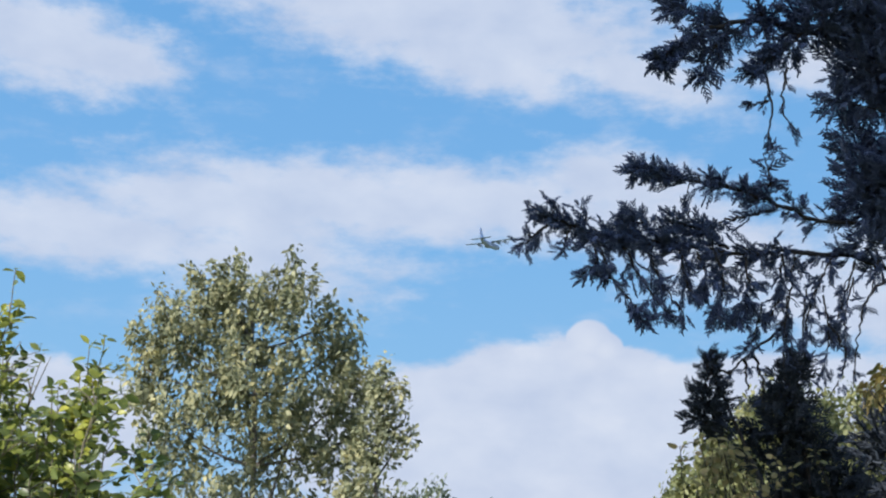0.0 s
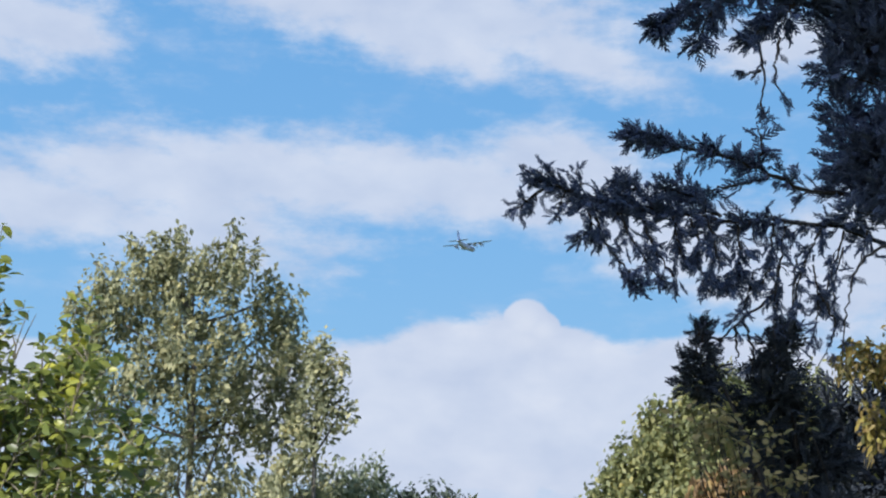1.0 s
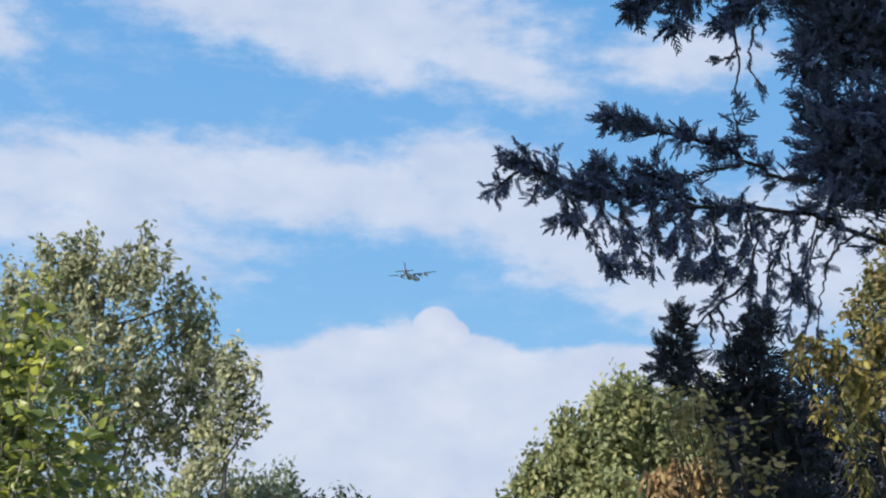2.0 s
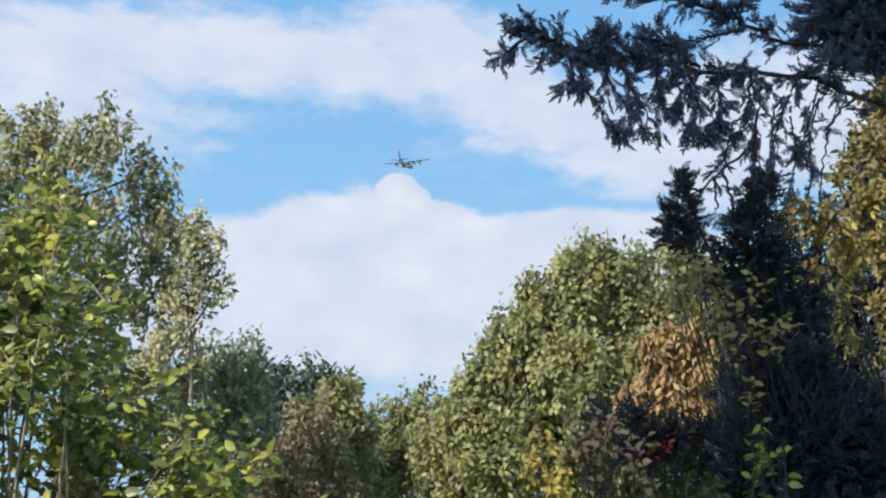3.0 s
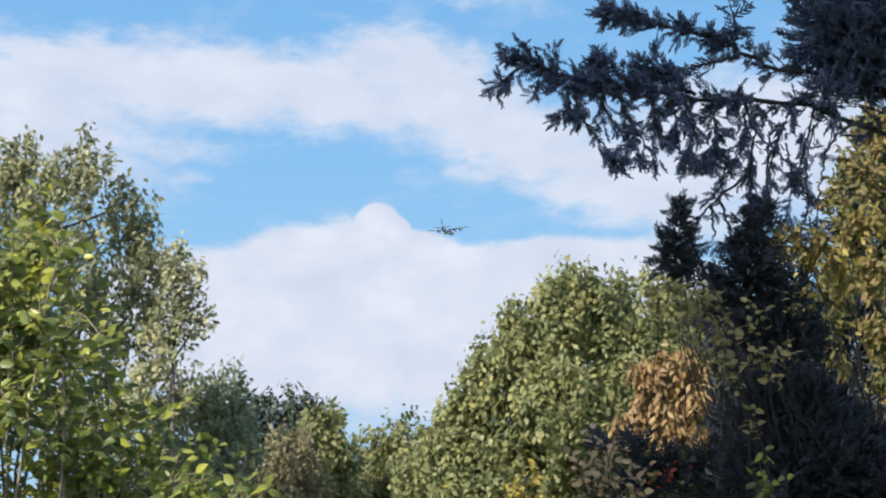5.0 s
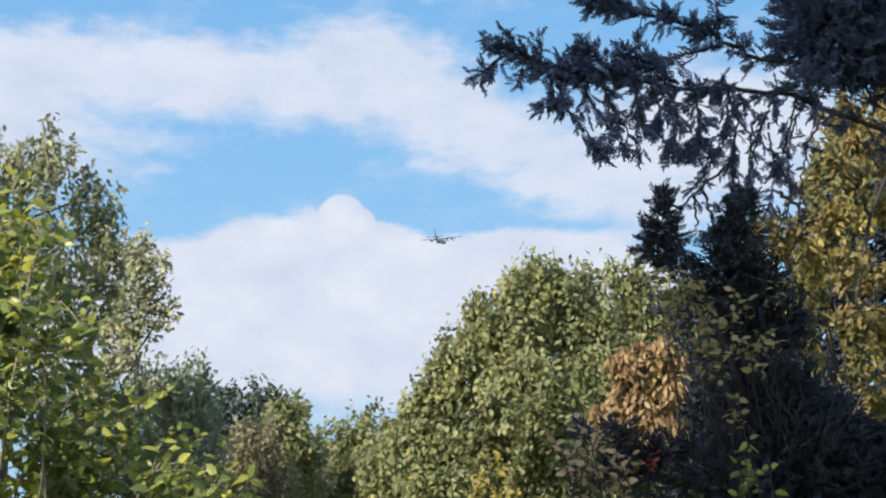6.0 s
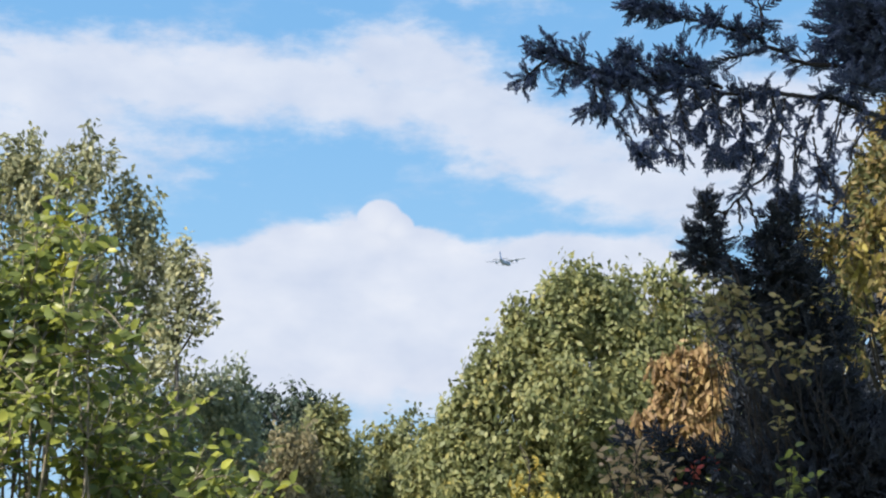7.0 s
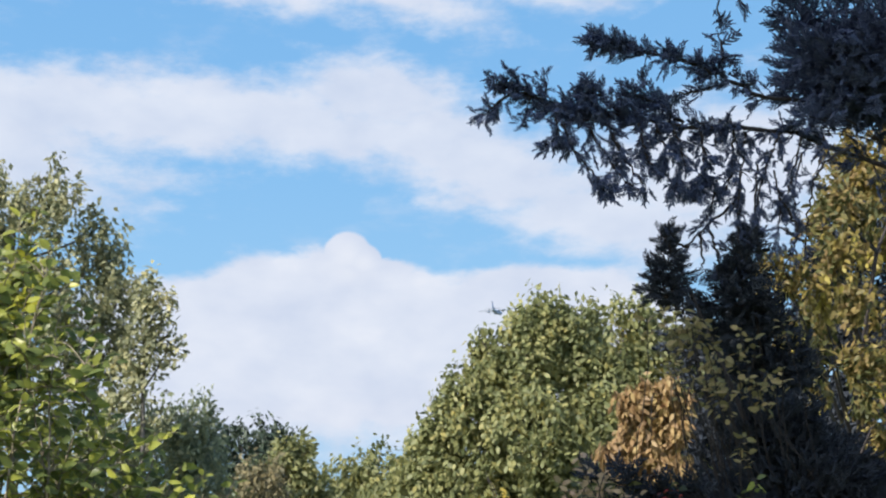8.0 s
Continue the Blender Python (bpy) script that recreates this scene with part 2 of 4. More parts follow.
def broadleaf_tree(name, label, base, blobs, leaves, size, leaf_mat, seed, clump=0.5, per=26, slim=0.55, fill=0.3, piece_mat=None, bark=None, trunk_r=0.3, droop=0.9, drop=1.0, category="tree"):
    """A tree: tapered trunk, a limb into each lobe, twigs to the leaf clumps, and a crown of single leaves."""
    rs = np.random.RandomState(seed)
    bark = bark or M_BARK
    tree = tagged(new(name), label, category, group={"oak_tree": "oaks of the wood", "poplar_tree": "pair of poplars"}.get(name, ""))
    b = np.array(blobs, float)
    base = np.array(base, float)
    top = b[np.argmax(b[:, 2])]
    wood = Geo()
    mid = np.array([(base[0] + b[:, 0].mean()) / 2, base[1], (b[:, 2].min() + base[2]) / 2])
    spine = smooth_line([base, mid, (b[:, 0].mean(), b[:, 1].mean(), b[:, 2].mean()), top[:3]], 14)
    tube(wood, spine, trunk_r, trunk_r * 0.12, 9)
    link("trunk", wood, bark, tree, smooth=True)
    twigs = Geo()
    for q in b:
        limb = Geo()
        start = spine[min(12, int(np.argmin(np.abs(spine[:, 2] - (q[2] - 0.8 * q[4] - drop)))))]
        bend = (start + q[:3]) / 2 + (0, 0, -0.12 * q[4])
        tip = q[:3] + (0, 0, 0.5 * q[4])
        tube(limb, smooth_line([start, bend, q[:3], tip], 9), trunk_r * 0.33, trunk_r * 0.05, 6)
        link("limb", limb, bark, tree, smooth=True)
    places, out, idx = sub_clumps(blobs, max(8, leaves // per), rs, fill)
    for c, i in list(zip(places, idx))[::3]:
        s = b[i, :3] + (c - b[i, :3]) * 0.15
        tube(twigs, smooth_line([s, (s + c) / 2 + (0, 0, -0.1), c], 4), trunk_r * 0.07, trunk_r * 0.02, 3)
    link("twigwork", twigs, bark, tree, kind="stuff", smooth=True)
    k = rs.randint(0, len(places), leaves)
    stretch = 0.55 + 0.9 * rs.rand(len(places))
    pos = places[k] + unit(rs.normal(size=(leaves, 3))) * (rs.rand(leaves) ** 0.5 * 1.9 * clump * stretch[k])[:, None] * (0.7, 0.7, 1.35)
    tuft = (rs.rand(leaves) < 0.13) & (out[k][:, 2] > 0.15)
    rise = np.stack([rs.normal(size=leaves) * 0.22, rs.normal(size=leaves) * 0.22, 0.3 + 1.5 * rs.rand(leaves)], 1) * clump
    pos = np.where(tuft[:, None], places[k] + rise, pos)
    # the leaves of one clump hang much the same way
    hang = rs.normal(size=(len(places), 3)) * 0.7 + (0, 0, -droop)
    face = rs.normal(size=(len(places), 3)) * 0.6 + (-0.35, -0.35, 0.6) + out * 0.5
    along = hang[k] + rs.normal(size=(leaves, 3)) * 0.6
    up = face[k] + rs.normal(size=(leaves, 3)) * 0.4
    s = size * (0.7 + 0.6 * rs.rand(leaves))
    crown = Geo()
    rest = np.ones(leaves, bool)
    if piece_mat:
        rest[np.argsort(pos[:, 1] + 0.6 * np.abs(pos[:, 2] - 3.1))[:300]] = False
        leaf_pieces(tree, piece_mat, pos[~rest], along[~rest], up[~rest], s[~rest], slim)
    scatter(crown, NEAR_LEAF if piece_mat else FAR_LEAF, pos[rest], along[rest], up[rest], s[rest], s[rest] * slim)
    link("crown", crown, leaf_mat, tree, kind="stuff" if piece_mat else "")
    return tree


# ---- ground ----
def ground_sheet():
    m, n, l, p = node_material("meadow")
    tex = n.new("ShaderNodeTexCoord")
    fine, wide = n.new("ShaderNodeTexNoise"), n.new("ShaderNodeTexNoise")
    fine.inputs["Scale"].default_value, wide.inputs["Scale"].default_value = 9.0, 0.08
    fine.inputs["Detail"].default_value = 8
    for q in (fine, wide):
        l.new(tex.outputs["Object"], q.inputs["Vector"])
    a = ramp_node(n, [(0.3, (0.035, 0.05, 0.015)), (0.7, (0.10, 0.11, 0.04))])
    b = ramp_node(n, [(0.35, (0.6, 0.7, 0.5)), (0.65, (1.0, 0.95, 0.8))])
    l.new(fine.outputs["Fac"], a.inputs[0])
    l.new(wide.outputs["Fac"], b.inputs[0])
    mx = n.new("ShaderNodeMix")
    mx.data_type, mx.blend_type = "RGBA", "MULTIPLY"
    mx.inputs["Factor"].default_value = 1.0
    l.new(a.outputs[0], mx.inputs["A"])
    l.new(b.outputs[0], mx.inputs["B"])
    l.new(mx.outputs["Result"], p.inputs["Base Color"])
    p.inputs["Roughness"].default_value = 0.95
    bm = bmesh.new()
    bmesh.ops.create_grid(bm, x_segments=80, y_segments=80, size=4800)
    me = bpy.data.meshes.new("ground")
    bm.to_mesh(me)
    bm.free()
    me.materials.append(m)
    tagged(new("ground", me), "rough green meadow grass under the trees", "ground", kind="structure")


ground_sheet()


# ---- sky and clouds, far behind everything ----
def cloud_backdrop():
    """A piece of the sky's vault 4 km off; its map runs in degrees to the right and up."""
    m, n, l, _ = node_material("autumn_sky")
    n.remove(n["Principled BSDF"])
    uv = n.new("ShaderNodeTexCoord").outputs["UV"]

    def vec(op, a, b):
        q = n.new("ShaderNodeVectorMath")
        q.operation = op
        for i, s in enumerate((a, b)):
            if isinstance(s, tuple):
                q.inputs[i].default_value = s
            elif s is not None:
                l.new(s, q.inputs[i])
        return q

    def calc(op, *args):
        q = n.new("ShaderNodeMath")
        q.operation = op
        for i, s in enumerate(args):
            if isinstance(s, (int, float)):
                q.inputs[i].default_value = s
            else:
                l.new(s, q.inputs[i])
        return q.outputs[0]

    def fbm(scale, detail, rough, stretch):
        mp = n.new("ShaderNodeMapping")
        mp.inputs["Scale"].default_value = stretch
        l.new(uv, mp.inputs[0])
        q = n.new("ShaderNodeTexNoise")
        q.inputs["Scale"].default_value, q.inputs["Detail"].default_value, q.inputs["Roughness"].default_value = scale, detail, rough
        l.new(mp.outputs[0], q.inputs["Vector"])
        return q

    swirl = fbm(0.55, 4, 0.55, (1, 1.6, 1))
    shift = vec("MULTIPLY", vec("SUBTRACT", swirl.outputs["Color"], (0.5, 0.5, 0.5)).outputs[0], (1.5, 0.9, 0)).outputs[0]
    here = vec("ADD", uv, shift).outputs[0]
    rag = fbm(0.9, 8, 0.6, (0.7, 1.5, 1)).outputs["Fac"]

    def lobe(az, el, a, b, tilt, weight=1.0, src=None):
        mp = n.new("ShaderNodeMapping")
        mp.vector_type = "TEXTURE"
        mp.inputs["Location"].default_value = (az, el, 0)
        mp.inputs["Rotation"].default_value = (0, 0, radians(tilt))
        mp.inputs["Scale"].default_value = (a, b, 1)
        l.new(src or here, mp.inputs[0])
        flat = vec("MULTIPLY", mp.outputs[0], (1, 1, 0)).outputs[0]
        length = n.new("ShaderNodeVectorMath")
        length.operation = "LENGTH"
        l.new(flat, length.inputs[0])
        return calc("MULTIPLY", calc("SUBTRACT", 1.0, length.outputs["Value"]), weight)

    def merged(lobes, soft):
        out = lobes[0]
        for q in lobes[1:]:
            out = calc("SMOOTH_MAX", out, q, soft)
        return out

    def cover(field, ragged, low, high):
        s = calc("ADD", field, calc("MULTIPLY", calc("SUBTRACT", rag, 0.5), ragged))
        r = n.new("ShaderNodeMapRange")
        r.interpolation_type = "SMOOTHSTEP"
        r.inputs[1].default_value, r.inputs[2].default_value = low, high
        l.new(s, r.inputs[0])
        return r.outputs[0]

    bands = cover(merged([lobe(*q) for q in (
        (-21.58, 23.42, 5.12, 1.81, -8, 1.00),
        (-18.56, 22.99, 1.77, 1.05, -0, 1.00),
        (-7.37, 25.15, 11.02, 2.29, -8, 1.00),
        (-5.88, 23.95, 5.90, 1.53, -10, 1.00),
        (-0.11, 23.26, 4.33, 1.15, -20, 0.80),
        (7.00, 23.37, 3.35, 1.15, -0, 0.80),
        (-19.61, 17.28, 7.48, 1.43, -3, 0.90),
        (-13.83, 18.54, 8.26, 1.43, -0, 1.00),
        (-10.62, 18.91, 8.26, 1.43, -6, 1.00),
        (-4.49, 18.79, 8.26, 1.43, -8, 1.00),
        (-0.69, 19.60, 3.54, 1.43, -10, 1.00),
        (2.32, 17.50, 6.30, 1.91, -22, 1.00),
        (7.21, 15.30, 5.12, 1.53, -12, 1.00),
        (-13.41, 17.06, 5.12, 2.10, -10, 0.70),
        (11.14, 16.64, 5.51, 2.87, -0, 1.00),
        (-2.00, 8.55, 17.71, 1.15, -0, 0.55),
    )], 0.2), 1.1, -0.22, 0.55)
    heap = cover(merged([lobe(*q) for q in (
        (-1.64, 11.40, 9.45, 2.48, -0, 1.00),
        (-7.43, 10.94, 5.12, 2.67, -0, 1.00),
        (-4.37, 12.14, 3.74, 2.20, -0, 1.00),
        (-1.25, 12.74, 3.74, 1.62, -12, 1.00),
        (4.20, 11.38, 5.51, 2.39, -0, 1.00),
        (-1.62, 9.79, 11.81, 1.34, -0, 1.00),
        (-20.73, 11.04, 4.33, 2.29, -0, 1.00),
        (4.82, 11.30, 5.90, 2.67, -0, 1.00),
    )], 0.12), 0.35, -0.04, 0.16)
    knob = cover(merged([lobe(*q, src=uv) for q in (
        (-1.93, 14.23, 0.91, 0.80, -0, 1.00),
        (-1.42, 13.98, 0.75, 0.69, -0, 1.00),
        (-1.85, 13.60, 1.77, 0.76, -10, 0.70),
    )], 0.1), 0.25, -0.04, 0.14)
    glow = cover(merged([lobe(*q, src=uv) for q in (
        (-1.93, 14.23, 0.91, 0.80, -0, 1.00),
        (-1.42, 13.98, 0.75, 0.69, -0, 1.00),
        (-1.85, 13.60, 1.77, 0.76, -10, 0.70),
    )], 0.1), 0.3, 0.0, 1.0)
    wisps = cover(calc("SUBTRACT", fbm(0.35, 6, 0.6, (0.5, 1.4, 1)).outputs["Fac"], 0.5), 0.5, -0.02, 0.35)

    sep = n.new("ShaderNodeSeparateXYZ")
    l.new(uv, sep.inputs[0])
    height = n.new("ShaderNodeMapRange")
    height.inputs[1].default_value, height.inputs[2].default_value = 2.0, 28.0
    l.new(sep.outputs["Y"], height.inputs[0])
    blue = ramp_node(n, [(0.0, (0.44, 0.66, 0.86)), (0.35, (0.33, 0.60, 0.88)), (0.62, (0.24, 0.51, 0.85)), (1.0, (0.17, 0.42, 0.78))])
    l.new(height.outputs[0], blue.inputs[0])
    shade = ramp_node(n, [(0.3, (0.64, 0.70, 0.84)), (0.62, (0.76, 0.80, 0.90)), (0.85, (0.88, 0.89, 0.94))])
    l.new(fbm(0.45, 5, 0.5, (0.8, 1.3, 1)).outputs["Fac"], shade.inputs[0])

    def over(under, colour, mask, amount):
        q = n.new("ShaderNodeMix")
        q.data_type = "RGBA"
        l.new(calc("MULTIPLY", mask, amount), q.inputs["Factor"])
        l.new(under, q.inputs["A"])
        if isinstance(colour, tuple):
            q.inputs["B"].default_value = (*colour, 1)
        else:
            l.new(colour, q.inputs["B"])
        return q.outputs["Result"]

    c = over(blue.outputs[0], shade.outputs[0], wisps, 0.35)
    c = over(c, shade.outputs[0], bands, 0.90)
    c = over(c, shade.outputs[0], calc("MAXIMUM", heap, knob), 0.96)
    c = over(c, (0.92, 0.93, 0.96), glow, 0.4)
    em = n.new("ShaderNodeEmission")
    em.inputs["Strength"].default_value = 0.575
    l.new(c, em.inputs["Color"])
    l.new(em.outputs[0], n["Material Output"].inputs["Surface"])
    az, el = np.linspace(-50, 50, 51), np.linspace(-3, 42, 24)
    A, E = np.meshgrid(np.radians(az), np.radians(el))
    R = 4500.0
    v = np.stack([R * np.sin(A) * np.cos(E), R * np.cos(A) * np.cos(E), R * np.sin(E) + 1.6], -1).reshape(-1, 3)
    g, w = Geo(), len(az)
    i, j = np.meshgrid(np.arange(len(el) - 1), np.arange(w - 1), indexing="ij")
    q = np.stack([i * w + j, i * w + j + 1, (i + 1) * w + j + 1, (i + 1) * w + j], -1).reshape(-1, 4)
    g.add(v, np.vstack([q[:, [0, 1, 2]], q[:, [0, 2, 3]]]))
    ob = link("backdrop", g, m, smooth=True)
    tagged(ob, "blue sky with white drifting cloud banks", "sky", kind="structure")
    lay = ob.data.uv_layers.new(name="degrees")
    deg = np.stack(np.meshgrid(az, el), -1).reshape(-1, 2)
    loops = np.zeros(len(ob.data.loops), int)
    ob.data.loops.foreach_get("vertex_index", loops)
    lay.data.foreach_set("uv", deg[loops].ravel())


cloud_backdrop()

# ---- far trees ----
broadleaf_tree("poplar_tree", "tall poplar with thinning olive-yellow autumn leaves", (-19.5, 86, 0), [
    (-20.68, 86.00, 22.63, 5.30, 5.02), (-22.38, 85.00, 26.59, 1.89, 1.89), (-18.20, 85.00, 26.22, 1.72, 1.72), (-20.15, 85.00, 25.47, 2.01, 2.01), (-16.19, 86.00, 24.76, 1.29, 1.43),
    (-25.12, 86.00, 24.22, 2.06, 2.15), (-16.01, 87.00, 23.46, 1.61, 2.15), (-23.40, 85.00, 18.77, 3.30, 3.15),
    (-18.04, 86.00, 18.66, 3.01, 3.58), (-20.49, 86.00, 14.60, 4.20, 3.00), (-25.75, 86.00, 26.44, 0.40, 0.86), (-26.30, 86.00, 22.36, 1.29, 2.72),
    (-14.77, 86.00, 21.06, 1.43, 2.01), (-15.33, 86.00, 18.36, 2.01, 2.29)],
    18125, 0.38, M_POPLAR, 11, per=29, fill=0.08, clump=0.40, trunk_r=0.30)
broadleaf_tree("poplar_tree", "slim poplar with sparse olive leaves beside a taller poplar", (-12.3, 82.5, 0), [
    (-12.54, 82.00, 20.79, 0.38, 0.71), (-12.39, 82.00, 19.64, 0.87, 0.98), (-11.46, 82.00, 18.66, 0.55, 0.87), (-11.71, 82.00, 17.64, 0.87, 1.09), (-13.31, 82.00, 17.30, 1.23, 1.31),
    (-13.80, 83.00, 14.37, 1.91, 1.91), (-14.82, 83.00, 11.58, 2.46, 2.19)],
    5000, 0.35, M_POPLAR, 12, per=36, clump=0.42, trunk_r=0.22)
broadleaf_tree("oak_tree", "round grey-green oak at the wood's edge", (-14, 97, 0), [
    (-12.38, 96.00, 15.71, 1.76, 2.62), (-14.09, 96.00, 13.78, 2.24, 3.36), (-11.48, 97.00, 13.90, 1.92, 2.56),
    (-15.43, 96.00, 11.22, 2.88, 2.88), (-11.71, 97.00, 10.68, 2.88, 2.88)],
    9000, 0.39, M_DULL, 13, clump=0.43, trunk_r=0.35)
broadleaf_tree("pine_tree", "dark blue-green pine above the oaks", (-9, 130, 0), [
    (-10.86, 130.00, 20.49, 1.13, 1.04), (-12.81, 130.00, 19.62, 2.17, 1.47), (-9.82, 131.00, 19.09, 1.56, 1.73), (-11.44, 130.00, 16.79, 3.25, 2.60),
    (-11.80, 130.00, 12.91, 3.47, 2.60)],
    7650, 0.46, M_PINE, 14, clump=0.47, trunk_r=0.35, droop=0.0)
broadleaf_tree("oak_tree", "small yellowing oak at the wood's edge", (-6.5, 100, 0), [
    (-6.49, 100.00, 14.62, 1.40, 1.20), (-7.46, 100.00, 12.95, 2.17, 1.83), (-5.46, 100.00, 12.95, 1.33, 1.33), (-6.42, 100.00, 9.97, 3.00, 2.67)],
    6800, 0.39, M_OAK, 15, clump=0.40, trunk_r=0.25)
broadleaf_tree("oak_tree", "browning oak with thin grey twigs", (-7.5, 90, 0), [
    (-7.61, 90.00, 11.21, 1.80, 1.65), (-9.07, 90.00, 9.73, 2.10, 1.80), (-7.25, 90.00, 8.25, 2.70, 2.10)],
    5525, 0.34, M_BROWN, 16, clump=0.43, trunk_r=0.24)
broadleaf_tree("oak_tree", "low olive-green oak in the valley of the wood", (-1.5, 107, 0), [
    (-1.74, 106.00, 14.87, 1.48, 1.34), (-3.71, 107.00, 13.92, 1.70, 1.41), (-2.25, 106.00, 11.87, 3.18, 2.47), (-4.71, 106.00, 11.17, 2.47, 2.12)],
    8075, 0.39, M_OAK, 17, clump=0.40, trunk_r=0.25)
broadleaf_tree("oak_tree", "broad olive-green oak with yellowing leaves", (6, 73, 0), [
    (6.05, 73.00, 16.18, 1.58, 1.80), (7.53, 73.00, 15.68, 1.51, 1.92), (5.09, 72.00, 14.74, 1.51, 2.24), (3.75, 72.00, 14.49, 1.02, 1.34), (2.64, 72.00, 12.77, 1.68, 1.87), (3.40, 72.00, 15.86, 0.44, 0.46),
    (1.42, 72.00, 10.95, 1.34, 1.61), (0.58, 73.00, 9.74, 1.29, 1.29), (5.33, 71.00, 11.18, 2.58, 2.58), (8.67, 73.00, 12.19, 2.36, 2.58), (2.49, 72.00, 8.67, 2.36, 1.92), (6.53, 72.00, 7.72, 2.77, 1.92)],
    42000, 0.33, M_OAK, 18, clump=0.38, trunk_r=0.42)
broadleaf_tree("oak_tree", "olive-green oak crowding a broader oak", (13, 76, 0), [
    (9.96, 76.00, 16.41, 1.90, 2.41), (11.73, 76.00, 15.36, 2.03, 2.79), (10.60, 76.00, 12.26, 3.04, 3.04), (13.95, 76.00, 13.29, 2.79, 3.29), (12.26, 76.00, 8.96, 4.56, 3.04)],
    22000, 0.33, M_OAK, 19, clump=0.40, trunk_r=0.36)
broadleaf_tree("oak_tree", "low olive-green oak with yellow tips", (1.5, 88, 0), [
    (0.47, 88.00, 11.88, 1.41, 1.53), (-0.41, 88.00, 10.42, 1.82, 1.53), (0.76, 88.00, 8.68, 2.64, 1.76)],
    6800, 0.39, M_OAK, 20, clump=0.38, trunk_r=0.25)
broadleaf_tree("oak_tree", "olive oak deep in the wood", (4, 112, 0), [
    (-0.89, 112.00, 12.45, 4.11, 1.87), (4.31, 112.00, 12.45, 4.48, 2.99), (9.52, 112.00, 12.45, 4.48, 3.36), (15.46, 112.00, 12.45, 5.23, 3.73), (4.28, 112.00, 9.14, 7.47, 2.61)],
    11000, 0.42, M_OAK, 22, clump=0.5, trunk_r=0.3)
broadleaf_tree("oak_tree", "grey-green oak deep in the wood", (-14, 118, 0), [
    (-15.02, 118.00, 12.25, 5.51, 2.75), (-8.76, 118.00, 12.25, 4.72, 2.36), (-5.62, 118.00, 11.09, 3.93, 2.75), (-11.81, 118.00, 8.78, 8.66, 2.75)],
    9000, 0.42, M_DULL, 23, clump=0.5, trunk_r=0.3)
grown(broadleaf_tree("maple_tree", "orange-leaved young maple before green oaks", (0.70, 4.9, FOOT), [
    (0.629, 4.50, 2.356, 0.071, 0.017), (0.549, 4.50, 2.332, 0.038, 0.017), (0.606, 4.50, 2.304, 0.061, 0.015), (0.665, 4.50, 2.258, 0.046, 0.018), (0.562, 4.50, 2.240, 0.055, 0.017), (0.491, 4.50, 2.194, 0.046, 0.015), (0.594, 4.50, 2.197, 0.070, 0.020), (0.665, 4.50, 2.155, 0.046, 0.021), (0.544, 4.50, 2.149, 0.043, 0.012), (0.694, 4.50, 2.338, 0.025, 0.012), (0.619, 4.50, 2.128, 0.052, 0.012)],
    3900, 0.027, M_ORANGE, 21, bark=M_CEDAR_BARK, clump=0.0165, per=20, slim=0.42, trunk_r=0.008, droop=1.8, drop=0.08))
broadleaf_tree("maple_tree", "small bright-yellow maple before green oaks", (1.9, 66.5, 0), [
    (3.081, 66.00, 9.519, 0.311, 0.178), (3.555, 66.00, 8.289, 0.487, 0.266), (3.330, 66.00, 7.634, 0.575, 0.266), (4.024, 66.00, 6.938, 0.664, 0.442)],
    200, 0.32, M_YELLOW, 24, bark=M_CEDAR_BARK, clump=0.36, per=8, trunk_r=0.07)
# unseen crown added overhead behind the viewpoint to keep the cedar in shade
grown(broadleaf_tree("maple_tree", "unseen tall maple added so that its crown shades the cedar", (-2.2, -2.9, FOOT), [
    (-2.95, -0.75, 6.6, 0.68, 0.8), (-3.0, -0.75, 7.5, 0.85, 0.7), (-2.5, -1.2, 8.3, 1.2, 0.9), (-2.0, -1.4, 7.2, 1.0, 1.0)],
    13000, 0.13, M_OAK, 30, clump=0.2, per=20, trunk_r=0.16))

# ---- near cedar ----
def spray_template():
    """One flat cedar spray, a unit long: a stem with short scaly branchlets to both sides."""
    g = Geo()
    tube(g, smooth_line([(0, 0, 0), (0.03, 0.5, 0.02), (0, 1, -0.04)], 4), 0.035, 0.016, 3)
    for i in range(8):
        y = 0.1 + 0.11 * i
        side = 1 if i % 2 else -1
        ln = 0.46 * (1 - 0.6 * i / 8) * (0.8 + 0.4 * ((i * 7) % 5) / 5)
        tip = (side * ln * 0.55, y + ln * 0.85, 0.06 * ((i * 3) % 4 - 1.5))
        tube(g, [(0, y, 0), (side * ln * 0.36, y + ln * 0.35, 0.02), tip], 0.062, 0.030, 3)
    return np.concatenate(g.v), np.concatenate(g.f)


SPRAY = spray_template()


